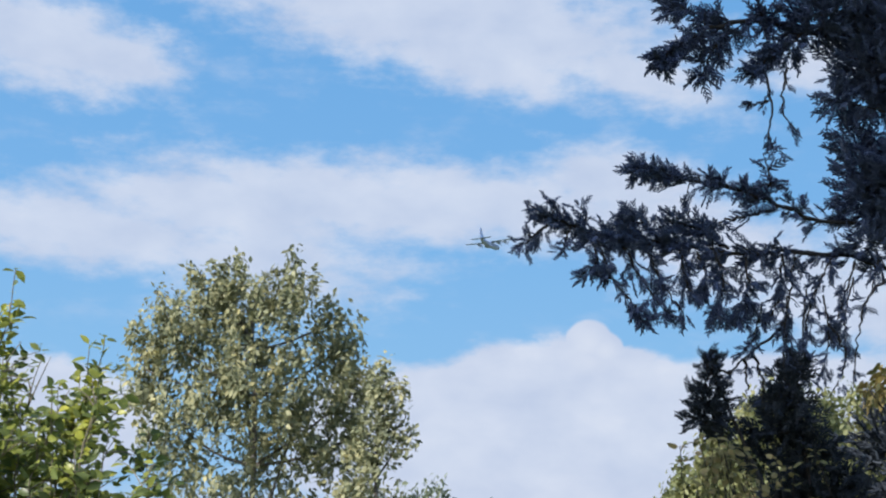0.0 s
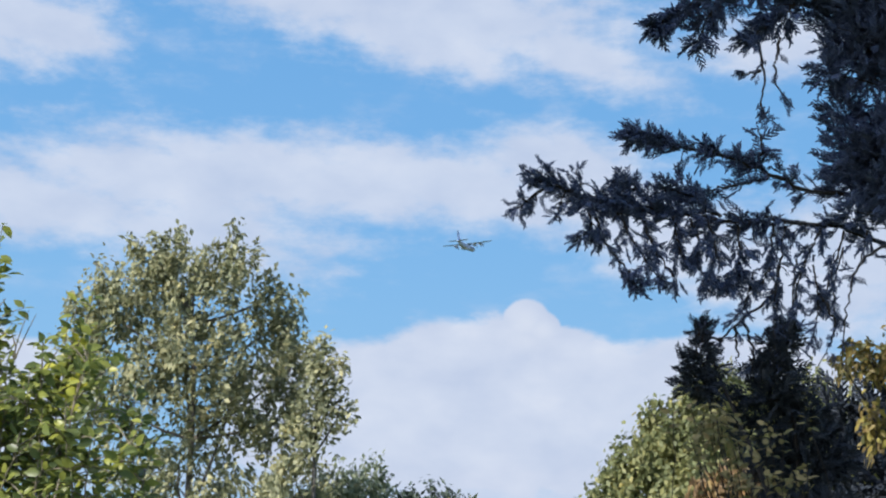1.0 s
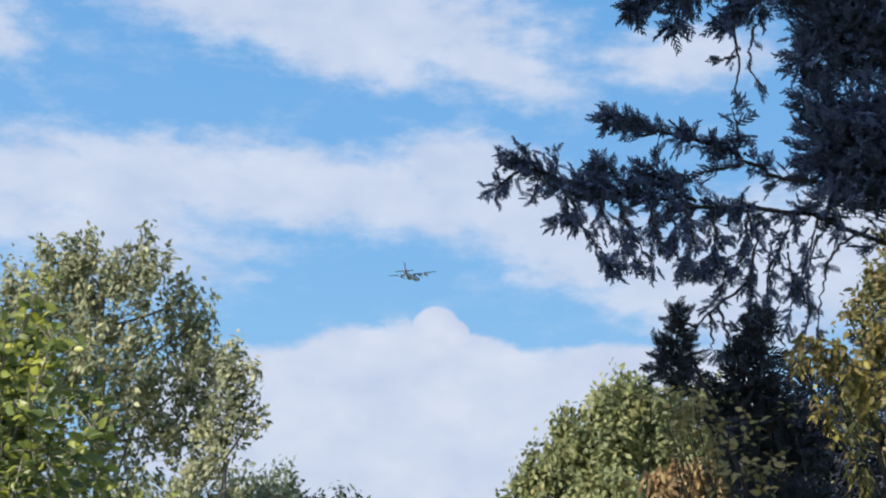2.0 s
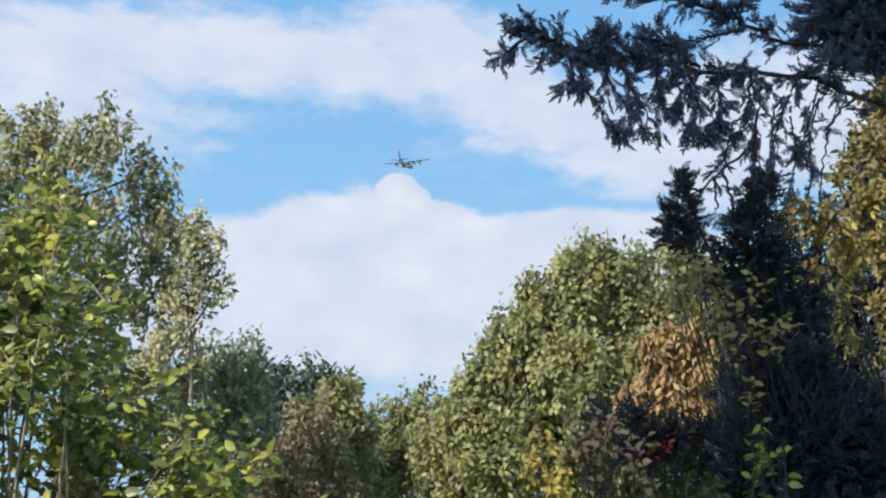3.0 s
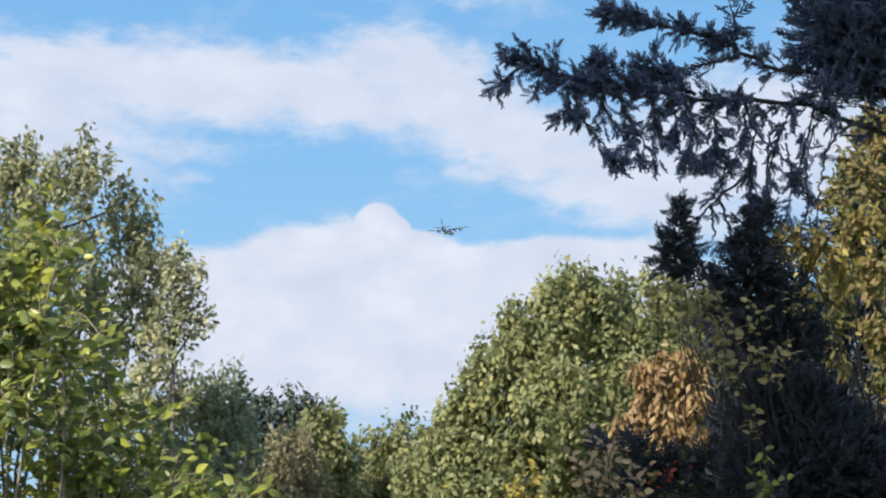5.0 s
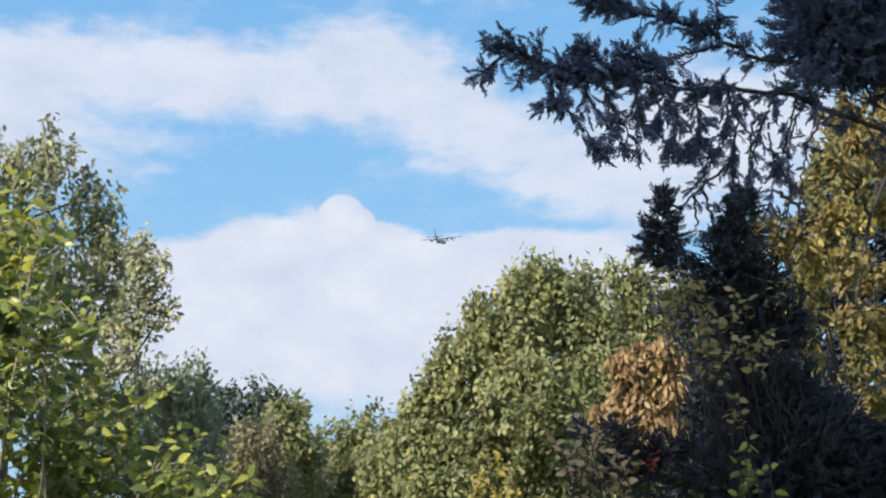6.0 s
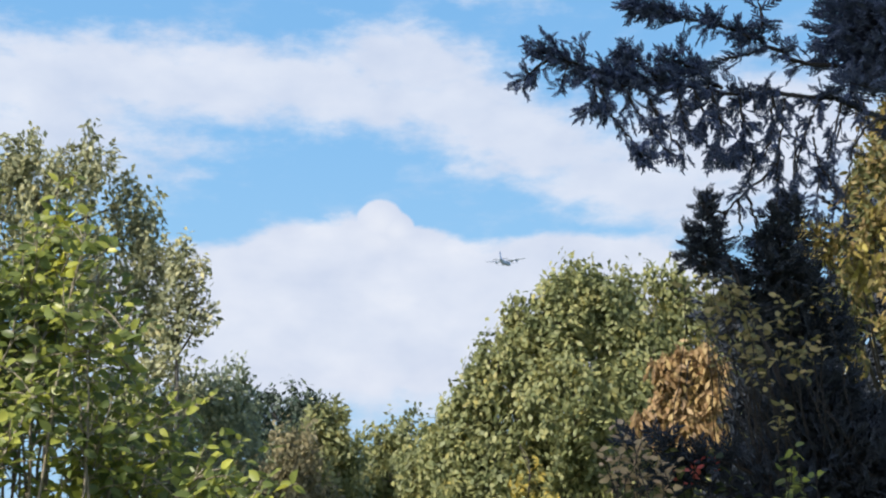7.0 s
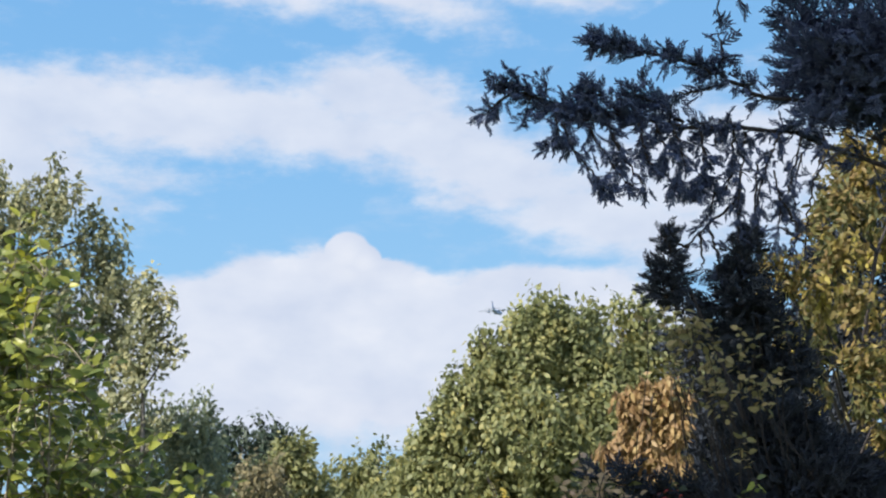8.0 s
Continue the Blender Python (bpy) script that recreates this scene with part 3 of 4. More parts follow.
def cedar_bough(tree, wood, foliage, rs, pts, r0, r1, twigs, reach, hang=0.35, size=0.039, bare=0.0):
    """A bough with twigs that carry sprays; bare: the share of its length from the trunk without twigs."""
    line = smooth_line(pts, 24)
    line[1:-1] += rs.normal(size=(22, 3)) * r0 * 0.5
    own = Geo()
    tube(own, line, r0, r1, 6)
    link("bough", own, M_CEDAR_BARK, tree, smooth=True)
    way = unit(np.gradient(line, axis=0))
    for k in range(twigs):
        s = bare + (1 - bare) * rs.rand() ** 0.85
        i = min(23, int(s * 23.99))
        ln = reach * (0.35 + 0.75 * rs.rand()) * (1.15 - 0.85 * s)
        d = unit(way[i] * 0.9 + rs.normal(size=3) * (0.5, 0.5, 0.42) + (0, 0, -hang * (0.3 + rs.rand())))
        end = line[i] + d * ln
        bend = (line[i] + end) / 2 + (0, 0, 0.12 * ln)
        tw = smooth_line([line[i], bend, end], 5)
        tube(wood, tw, 0.0016, 0.0008, 3)
        m = max(3, int(ln / 0.0125))
        u = 0.25 + 0.75 * rs.rand(m)
        p = line[i] + (end - line[i]) * u[:, None] + rs.normal(size=(m, 3)) * 0.004
        al = d + rs.normal(size=(m, 3)) * 0.42 + (0, 0, 0.05)
        z = size * (0.4 + 0.85 * rs.rand(m))
        scatter(foliage, SPRAY, p, al, rs.normal(size=(m, 3)) + (0, -0.6, 0.6), z, z)


def cedar_mass(foliage, wood, rs, blobs, count, size, hub):
    places, out, idx = sub_clumps(blobs, count, rs, 0.05)
    al = out * (1, 1, 0.6) + rs.normal(size=(count, 3)) * 0.5 + (0, 0, 0.35)
    z = size * (0.6 + 0.6 * rs.rand(count))
    scatter(foliage, SPRAY, places, al, rs.normal(size=(count, 3)), z, z)
    b = np.array(blobs, float)
    for q, i in list(zip(places, idx))[::9]:
        s = b[i, :3] + (np.array(hub(b[i])) - b[i, :3]) * 0.3
        tube(wood, smooth_line([s, (s + q) / 2 + (0, 0, 0.01), q], 4), 0.002, 0.0008, 3)


def near_cedar():
    rs = np.random.RandomState(41)
    tree = tagged(grown(new("cedar_tree")), "dark shaded red cedar with ragged drooping boughs", "tree")
    trunk, wood, foliage = Geo(), Geo(), Geo()
    tx, ty = 1.32, 3.4
    tube(trunk, smooth_line([(tx - 0.02, ty, FOOT), (tx + 0.02, ty, 1.2), (tx, ty, 2.6), (tx + 0.03, ty, 4.4)], 14), 0.085, 0.03, 10)
    B = lambda *a, **k: cedar_bough(tree, wood, foliage, rs, *a, **k)
    # long lower bough, its tip and spurs
    B([(tx, ty, 2.50), (0.734, 3.200, 2.645), (0.498, 3.050, 2.616), (0.332, 3.000, 2.624), (0.225, 2.970, 2.630)], 0.0055, 0.002, 190, 0.062, hang=0.32, size=0.033)
    B([(0.289, 2.990, 2.620), (0.210, 2.970, 2.641), (0.157, 2.960, 2.654), (0.126, 2.950, 2.663)], 0.004, 0.0015, 40, 0.036, hang=0.1, size=0.028)
    for line in ([(0.152, 2.960, 2.656), (0.121, 2.950, 2.674), (0.100, 2.950, 2.688)], [(0.173, 2.960, 2.652), (0.157, 2.950, 2.674), (0.150, 2.950, 2.692)], [(0.210, 2.970, 2.644), (0.209, 2.960, 2.665), (0.202, 2.960, 2.685)], [(0.183, 2.960, 2.645), (0.172, 2.960, 2.616), (0.166, 2.950, 2.587)]):
        B(line, 0.0018, 0.0006, 9, 0.018, hang=0.0, size=0.020)
    B([(0.152, 2.960, 2.652), (0.121, 2.960, 2.634), (0.098, 2.960, 2.608)], 0.003, 0.0012, 14, 0.025, size=0.026)
    B([(0.225, 2.970, 2.624), (0.229, 2.960, 2.577), (0.207, 2.950, 2.547)], 0.003, 0.0015, 16, 0.03, size=0.028)
    B([(0.353, 3.000, 2.622), (0.317, 3.000, 2.659), (0.289, 2.980, 2.661)], 0.004, 0.002, 26, 0.04, hang=0.0, size=0.034)
    B([(0.476, 3.050, 2.624), (0.424, 3.050, 2.663), (0.365, 3.000, 2.666)], 0.004, 0.002, 30, 0.045, hang=0.0, size=0.034)
    # hanging ends under the long bough
    for line, n in (
        ([(0.235, 2.970, 2.614), (0.259, 2.960, 2.543), (0.299, 2.960, 2.489), (0.311, 2.960, 2.464)], 30),
        ([(0.321, 2.990, 2.609), (0.349, 2.980, 2.540), (0.388, 2.970, 2.474)], 22),
        ([(0.278, 2.980, 2.611), (0.317, 2.970, 2.537), (0.357, 2.970, 2.476)], 16),
        ([(0.385, 3.000, 2.607), (0.394, 3.000, 2.555), (0.402, 2.990, 2.516)], 14),
        ([(0.450, 3.020, 2.608), (0.461, 3.000, 2.538), (0.445, 3.000, 2.478)], 22),
        ([(0.508, 3.050, 2.614), (0.507, 3.030, 2.529), (0.488, 3.020, 2.480)], 30),
        ([(0.581, 3.100, 2.626), (0.563, 3.080, 2.516), (0.522, 3.070, 2.467)], 17),
        ([(0.603, 3.100, 2.621), (0.587, 3.100, 2.512), (0.577, 3.100, 2.400)], 20),
        ([(0.672, 3.120, 2.623), (0.631, 3.100, 2.531), (0.605, 3.100, 2.428)], 15),
        ([(0.722, 3.150, 2.627), (0.689, 3.120, 2.528), (0.660, 3.100, 2.446)], 18),
        ([(0.416, 3.000, 2.604), (0.430, 3.000, 2.561), (0.419, 3.000, 2.528)], 14),
    ):
        B(line, 0.003, 0.001, n, 0.032, hang=0.7, size=0.030)
    for line in (
        [(0.585, 3.080, 2.538), (0.575, 3.080, 2.438), (0.577, 3.080, 2.351)], [(0.536, 3.050, 2.518), (0.518, 3.050, 2.452), (0.503, 3.050, 2.425)], [(0.653, 3.100, 2.544), (0.661, 3.100, 2.466), (0.640, 3.100, 2.378)],
        [(0.622, 3.100, 2.556), (0.612, 3.100, 2.455), (0.624, 3.100, 2.367)], [(0.714, 3.120, 2.585), (0.693, 3.120, 2.494), (0.697, 3.120, 2.427)], [(0.764, 3.140, 2.625), (0.750, 3.140, 2.568), (0.723, 3.140, 2.511)],
    ):
        B(line, 0.0022, 0.0007, 9, 0.026, hang=0.5, size=0.025)
    # upper bough
    B([(tx, ty, 2.74), (0.737, 3.200, 2.716), (0.600, 3.120, 2.725), (0.523, 3.050, 2.731), (0.420, 3.000, 2.744), (0.348, 2.970, 2.746), (0.310, 2.960, 2.754)], 0.0045, 0.002, 130, 0.052, hang=0.15, size=0.031, bare=0.05)
    B([(0.574, 3.100, 2.721), (0.491, 3.060, 2.687), (0.422, 3.030, 2.661)], 0.004, 0.001, 8, 0.03)
    B([(0.549, 3.080, 2.725), (0.557, 3.050, 2.766), (0.548, 3.050, 2.812)], 0.003, 0.001, 7, 0.03, hang=0.0)
    # top bough
    B([(tx, ty, 3.0), (0.670, 3.200, 3.130), (0.550, 3.100, 3.126), (0.434, 3.020, 3.053), (0.378, 3.000, 3.015), (0.350, 2.980, 2.988)], 0.007, 0.002, 95, 0.06, hang=0.35, bare=0.1)
    B([(0.490, 3.050, 3.086), (0.455, 3.030, 3.023), (0.437, 3.020, 2.972)], 0.004, 0.0015, 24, 0.035)
    B([(0.503, 3.080, 3.105), (0.430, 3.050, 3.112), (0.386, 3.050, 3.132)], 0.004, 0.0015, 34, 0.05, hang=0.1)
    B([(0.642, 3.150, 3.108), (0.591, 3.100, 3.050), (0.539, 3.080, 3.007)], 0.004, 0.0015, 36, 0.05)
    # bare hanging twigs
    for line in (
        [(0.557, 3.100, 3.027), (0.571, 3.100, 2.942), (0.565, 3.100, 2.859), (0.594, 3.100, 2.829)],
        [(0.606, 3.100, 3.013), (0.592, 3.100, 2.929), (0.628, 3.100, 2.863)],
        [(0.565, 3.100, 2.942), (0.527, 3.100, 2.935)],
        [(0.820, 3.150, 2.611), (0.740, 3.100, 2.544), (0.714, 3.100, 2.466), (0.698, 3.100, 2.356)],
        [(0.586, 3.100, 2.488), (0.517, 3.080, 2.433), (0.475, 3.060, 2.384), (0.460, 3.060, 2.335)],
        [(0.517, 3.080, 2.433), (0.531, 3.080, 2.384), (0.534, 3.080, 2.329)],
        [(0.500, 3.080, 2.416), (0.506, 3.080, 2.373), (0.501, 3.080, 2.340)],
        [(0.475, 3.060, 2.384), (0.442, 3.050, 2.395)],
        [(0.662, 3.100, 2.488), (0.691, 3.100, 2.422), (0.655, 3.100, 2.345)],
    ):
        B(line, 0.0035, 0.0009, 5, 0.02, size=0.021)
    # crowded inner foliage about the trunk
    cedar_mass(foliage, wood, rs, [
        (0.842, 3.200, 2.775, 0.085, 0.10), (0.922, 3.200, 2.799, 0.16, 0.14), (0.990, 3.250, 2.730, 0.13, 0.08), (0.740, 3.200, 2.890, 0.035, 0.05), (0.798, 3.200, 2.796, 0.10, 0.115),
        (0.792, 3.200, 3.052, 0.10, 0.115), (0.895, 3.200, 3.123, 0.16, 0.16), (0.677, 3.150, 3.145, 0.06, 0.06), (0.780, 3.200, 3.280, 0.14, 0.12), (0.705, 3.150, 2.959, 0.025, 0.03),
        (0.945, 3.300, 3.298, 0.2, 0.2), (0.746, 3.150, 2.658, 0.04, 0.025)], 6300, 0.042, lambda q: (tx, ty, q[2] - 0.1))
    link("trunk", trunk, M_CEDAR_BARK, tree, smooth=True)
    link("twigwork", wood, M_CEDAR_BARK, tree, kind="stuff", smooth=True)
    link("foliage", foliage, M_HAZY_CEDAR, tree)


def cedar_sapling(label, base, blobs, count, seed, arms=(), size=0.05, trunk_r=0.012):
    rs = np.random.RandomState(seed)
    tree = tagged(grown(new("cedar_sapling")), label, "tree", "young cedars")
    trunk, wood, foliage = Geo(), Geo(), Geo()
    b = np.array(blobs, float)
    top = b[np.argmax(b[:, 2])]
    tube(trunk, smooth_line([base, (base[0], base[1], top[2] * 0.62), (top[0] * 0.6 + base[0] * 0.4, top[1] + 0.06, top[2] * 0.86), (top[0], top[1], top[2] + top[4])], 16), trunk_r, 0.002, 8)
    cedar_mass(foliage, wood, rs, blobs, count, size, lambda q: (top[0], top[1], q[2] - 0.05))
    tip = np.array([top[0], top[1], top[2] + top[4] * 0.7])
    cedar_bough(tree, wood, foliage, rs, [tip - (0, 0, top[4]), tip, tip + (0.004, 0, top[4] * 0.35)], 0.004, 0.001, 18, 0.022, hang=-0.5, size=0.024)
    for line, k in arms:
        cedar_bough(tree, wood, foliage, rs, line, 0.005, 0.0015, k, 0.048, hang=0.1, size=0.046)
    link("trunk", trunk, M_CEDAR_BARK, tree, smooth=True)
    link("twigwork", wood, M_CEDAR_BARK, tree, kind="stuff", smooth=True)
    link("foliage", foliage, M_SHADE_CEDAR, tree)


near_cedar()
cedar_sapling("young cedar with a pointed top, shade in its leaf colour", (0.80, 3.3, FOOT), [
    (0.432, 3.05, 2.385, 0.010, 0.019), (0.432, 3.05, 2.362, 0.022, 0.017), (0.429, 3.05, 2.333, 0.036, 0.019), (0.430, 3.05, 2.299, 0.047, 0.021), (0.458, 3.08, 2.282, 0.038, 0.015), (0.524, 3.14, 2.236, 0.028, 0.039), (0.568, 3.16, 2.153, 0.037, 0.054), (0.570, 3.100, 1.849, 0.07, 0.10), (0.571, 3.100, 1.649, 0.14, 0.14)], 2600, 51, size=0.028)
cedar_sapling("dense young cedar with deep shade in its leaf colour", (0.68, 3.15, FOOT), [
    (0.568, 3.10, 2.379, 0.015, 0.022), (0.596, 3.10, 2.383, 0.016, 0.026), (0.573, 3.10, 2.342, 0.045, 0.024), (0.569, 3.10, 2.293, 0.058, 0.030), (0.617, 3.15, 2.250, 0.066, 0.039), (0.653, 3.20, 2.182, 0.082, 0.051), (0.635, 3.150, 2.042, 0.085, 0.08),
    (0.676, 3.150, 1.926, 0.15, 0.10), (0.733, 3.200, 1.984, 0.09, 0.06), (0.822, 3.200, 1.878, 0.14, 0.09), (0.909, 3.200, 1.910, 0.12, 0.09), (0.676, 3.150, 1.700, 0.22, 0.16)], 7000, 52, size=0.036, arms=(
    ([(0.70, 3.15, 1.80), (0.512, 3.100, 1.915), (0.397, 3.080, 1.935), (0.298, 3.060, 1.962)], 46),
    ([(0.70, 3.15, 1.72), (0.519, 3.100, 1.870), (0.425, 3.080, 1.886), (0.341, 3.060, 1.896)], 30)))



# ---- yellowing maple and, behind the near one, a dark cedar standing in for shade ----
grown(broadleaf_tree("maple_tree", "yellow and rust maple with hanging leaf clusters", (2.3, 7.4, FOOT), [
    (1.015, 4.60, 2.694, 0.072, 0.044), (0.929, 4.50, 2.647, 0.041, 0.033), (1.342, 5.20, 2.764, 0.064, 0.038), (1.475, 5.50, 3.126, 0.070, 0.047), (1.132, 4.70, 2.672, 0.061, 0.040), (1.272, 5.00, 2.852, 0.078, 0.048), (1.129, 4.80, 2.871, 0.039, 0.041),
    (1.313, 5.20, 3.071, 0.069, 0.062), (1.584, 5.80, 3.353, 0.110, 0.067), (1.832, 6.20, 3.422, 0.108, 0.086), (1.696, 6.00, 3.132, 0.142, 0.051),
    (1.201, 5.00, 2.663, 0.062, 0.028), (1.585, 5.80, 2.848, 0.105, 0.056), (1.902, 6.30, 3.034, 0.079, 0.072), (1.472, 5.60, 2.635, 0.069, 0.041),
    (1.710, 6.00, 2.682, 0.093, 0.074), (1.484, 5.60, 2.500, 0.069, 0.038), (1.624, 5.80, 2.398, 0.068, 0.036), (1.037, 4.70, 2.545, 0.040, 0.026),
    (1.189, 5.00, 2.424, 0.040, 0.028), (1.163, 4.90, 2.534, 0.042, 0.016), (2.230, 6.80, 3.489, 0.173, 0.158), (2.215, 6.80, 2.933, 0.171, 0.136),
    (2.057, 6.60, 2.530, 0.102, 0.074), (1.569, 5.80, 3.452, 0.092, 0.050), (1.940, 6.40, 3.704, 0.123, 0.094), (2.453, 7.00, 4.008, 0.206, 0.187)],
    21000, 0.028, M_MAPLE, 31, clump=0.028, per=30, drop=0.12, slim=0.5, trunk_r=0.018, droop=1.0, fill=0.1, bark=M_CEDAR_BARK, piece_mat=M_MAPLE_PIECE))
# added dark mass, filling the shaded gaps behind the maple
cedar_sapling("broad dark cedar added in place of the wood's shade", (2.4, 9.2, FOOT), [
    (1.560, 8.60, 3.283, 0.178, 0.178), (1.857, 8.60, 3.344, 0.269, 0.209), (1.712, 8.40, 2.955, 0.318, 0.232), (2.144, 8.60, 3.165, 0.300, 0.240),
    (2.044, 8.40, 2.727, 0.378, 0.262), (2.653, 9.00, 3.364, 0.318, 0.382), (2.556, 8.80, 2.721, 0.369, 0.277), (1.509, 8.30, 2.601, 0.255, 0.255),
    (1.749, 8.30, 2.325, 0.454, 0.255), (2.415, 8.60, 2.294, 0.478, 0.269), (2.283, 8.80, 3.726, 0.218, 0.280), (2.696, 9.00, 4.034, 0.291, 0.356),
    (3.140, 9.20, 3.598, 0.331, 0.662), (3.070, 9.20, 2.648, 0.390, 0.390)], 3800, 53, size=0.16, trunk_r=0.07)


# ---- leafy bush and low shrubs close by ----
def stem_bush(name, label, leaf_mat, stems, leaf, seed, stem_r=0.002, stem_mat=None, span=0.45, gap=0.016, sides=0, pieces=0, piece_mat=None, bare=()):
    """Upright stems from the ground, leaves in turn to both sides along their upper part."""
    rs = np.random.RandomState(seed)
    bush = tagged(grown(new(name)), label, "bush", "low shrubs" if name == "shrub" else "")
    wood, crown = Geo(), Geo()
    P, A, U, S = [], [], [], []
    for base, tip in stems:
        base, tip = np.array(base), np.array(tip)
        mid = base + (tip - base) * (0.4, 0.3, 0.7) + rs.normal(size=3) * (0.05, 0.05, 0)
        line = smooth_line([base, mid, tip], 40)
        line[20:] += np.cumsum(rs.normal(size=(20, 3)) * 0.0025, axis=0)
        own = Geo()
        tube(own, line, stem_r, 0.0009, 5)
        ways = [line]
        for _ in range(sides):
            i = rs.randint(24, 38)
            d = unit(rs.normal(size=3) * (1, 1, 0.35) + (0, 0, 0.45))
            ln = 0.03 + 0.08 * rs.rand()
            twig = smooth_line([line[i], line[i] + d * ln * 0.55 + (0, 0, 0.1 * ln), line[i] + d * ln], 6)
            tube(own, twig, 0.0015, 0.0007, 4)
            ways.append(twig)
        link("stem", own, stem_mat or M_CEDAR_BARK, bush, smooth=True)
        for w in ways:
            run = np.r_[0, np.cumsum(np.linalg.norm(np.diff(w, axis=0), axis=1))]
            here = np.arange(max(0.008, run[-1] - span * (0.7 + 0.5 * rs.rand())), run[-1], gap)
            here = np.r_[here, run[-1] - 0.003, run[-1] - 0.001]
            at = np.stack([np.interp(here, run, w[:, c]) for c in range(3)], 1)
            turn = rs.rand() * 6.28 + np.arange(len(here)) * 2.4 + rs.normal(size=len(here)) * 0.4
            out = np.stack([np.cos(turn), np.sin(turn), 0.1 + 0.5 * rs.normal(size=len(here))], 1)
            P.append(at + unit(out) * 0.003)
            A.append(out)
            U.append(np.array([-0.4, -0.55, 0.75]) + rs.normal(size=(len(here), 3)) * 0.6)
            S.append(leaf * (0.6 + 0.55 * rs.rand(len(here))))
    for line in bare:
        tube(wood, smooth_line(line, 8), 0.002, 0.0006, 4)
    P, A, U, S = np.concatenate(P), np.concatenate(A), np.concatenate(U), np.concatenate(S)
    if bare:
        link("twigwork", wood, M_TWIG, bush, kind="stuff", smooth=True)
    single = np.zeros(len(P), bool)
    if pieces:
        pick = np.flatnonzero((P[:, 2] > 1.7) & (P[:, 0] > -0.95) & (P[:, 1] < 3.2))
        single[rs.permutation(pick)[:pieces]] = True
        leaf_pieces(bush, piece_mat, P[single], A[single], U[single], S[single], 0.62)
    if single.all():
        return bush
    scatter(crown, NEAR_LEAF, P[~single], A[~single], U[~single], S[~single], S[~single] * 0.62)
    link("foliage", crown, leaf_mat, bush, kind="stuff" if pieces else "")
    return bush


def big_bush():
    rs = np.random.RandomState(61)
    # how high the bush stands along its width: metres to the right, top in metres
    width = [-1.161, -0.967, -0.911, -0.810, -0.748, -0.695, -0.650, -0.596, -0.542, -0.489, -0.427, -0.364, -0.302]
    height = [2.500, 2.480, 2.503, 2.382, 2.379, 2.358, 2.279, 2.216, 2.133, 2.092, 2.041, 1.960, 1.881]
    stems = []
    for k in range(170):
        x = -1.45 + 1.25 * rs.rand()
        y = 3.0 + 0.5 * (rs.rand() - 0.45)
        top = np.interp(x, width, height) - 0.46 * rs.rand() ** 1.5
        stems.append(((x * 0.7 - 0.35 + 0.1 * rs.normal(), y + 0.1, FOOT), (x, y, top)))
    for tip in ((-0.886, 3.000, 2.575), (-0.909, 3.000, 2.447), (-0.731, 3.050, 2.451), (-0.769, 3.050, 2.438)):
        stems.append(((tip[0] - 0.1, tip[1] + 0.1, FOOT), tip))
    bare = [[(-0.892, 3.100, 2.312), (-0.884, 3.100, 2.380), (-0.867, 3.100, 2.443)], [(-0.889, 3.100, 2.335), (-0.869, 3.100, 2.392), (-0.852, 3.100, 2.435)], [(-0.948, 3.100, 2.404), (-0.934, 3.100, 2.438), (-0.916, 3.100, 2.467)],
            [(-0.886, 3.100, 2.369), (-0.897, 3.100, 2.394)]]
    stem_bush("bush", "leafy green bush with yellowing leaves on pale stems", M_BUSH, stems, 0.030, 62, stem_r=0.005, stem_mat=M_TWIG, span=0.22, gap=0.014, sides=12, pieces=300, piece_mat=M_BUSH_PIECE, bare=bare)


big_bush()
rs_low = np.random.RandomState(71)


def low_stems(points, spread, each, back=0.1):
    return [((p[0] + 0.5 * back + 0.1 * rs_low.normal(), p[1] + back, FOOT), tuple(np.array(p) + rs_low.normal(size=3) * spread)) for p in points for _ in range(each)]


stem_bush("shrub", "low shrub with fresh green leaves in shade", M_BUSH, low_stems([(0.559, 2.870, 1.897), (0.536, 2.900, 1.884)], 0.012, 3), 0.024, 72, span=0.08, pieces=300, piece_mat=M_BUSH_PIECE)
stem_bush("shrub", "low shrub with dull red autumn leaves", M_RED, low_stems([(0.393, 3.050, 1.930)], (0.018, 0.02, 0.005), 6), 0.017, 73, span=0.024, gap=0.007, pieces=300, piece_mat=M_RED)
stem_bush("shrub", "low shrub with pinkish-tan fading leaves", M_PINK, low_stems([(0.266, 2.950, 1.934), (0.227, 2.950, 1.905), (0.285, 2.950, 1.905), (0.245, 2.950, 1.960), (0.310, 2.950, 1.925), (0.345, 2.950, 1.890)], 0.020, 4), 0.020, 74, span=0.05, gap=0.010, pieces=300, piece_mat=M_PINK)
stem_bush("shrub", "young maple shoots with tan and olive leaves among cedars", M_TAN, low_stems([
    (0.568, 2.950, 2.188), (0.582, 2.950, 2.162), (0.496, 2.950, 2.152), (0.477, 2.950, 2.177), (0.452, 2.950, 2.203), (0.422, 2.950, 2.218), (0.436, 2.950, 2.167), (0.510, 2.950, 2.116),
    (0.545, 2.950, 2.126), (0.479, 2.950, 2.096), (0.610, 2.950, 2.116), (0.535, 2.950, 1.996), (0.533, 2.950, 2.056), (0.463, 2.950, 2.239), (0.392, 2.950, 2.218),
    (0.414, 2.970, 2.196), (0.448, 2.970, 2.140), (0.471, 2.970, 2.212), (0.497, 2.970, 2.228), (0.436, 2.970, 2.243), (0.478, 2.970, 2.130), (0.520, 2.970, 2.166)], 0.014, 2, back=0.4), 0.021, 76, stem_r=0.0013, span=0.05, gap=0.009, pieces=300, piece_mat=M_TAN)
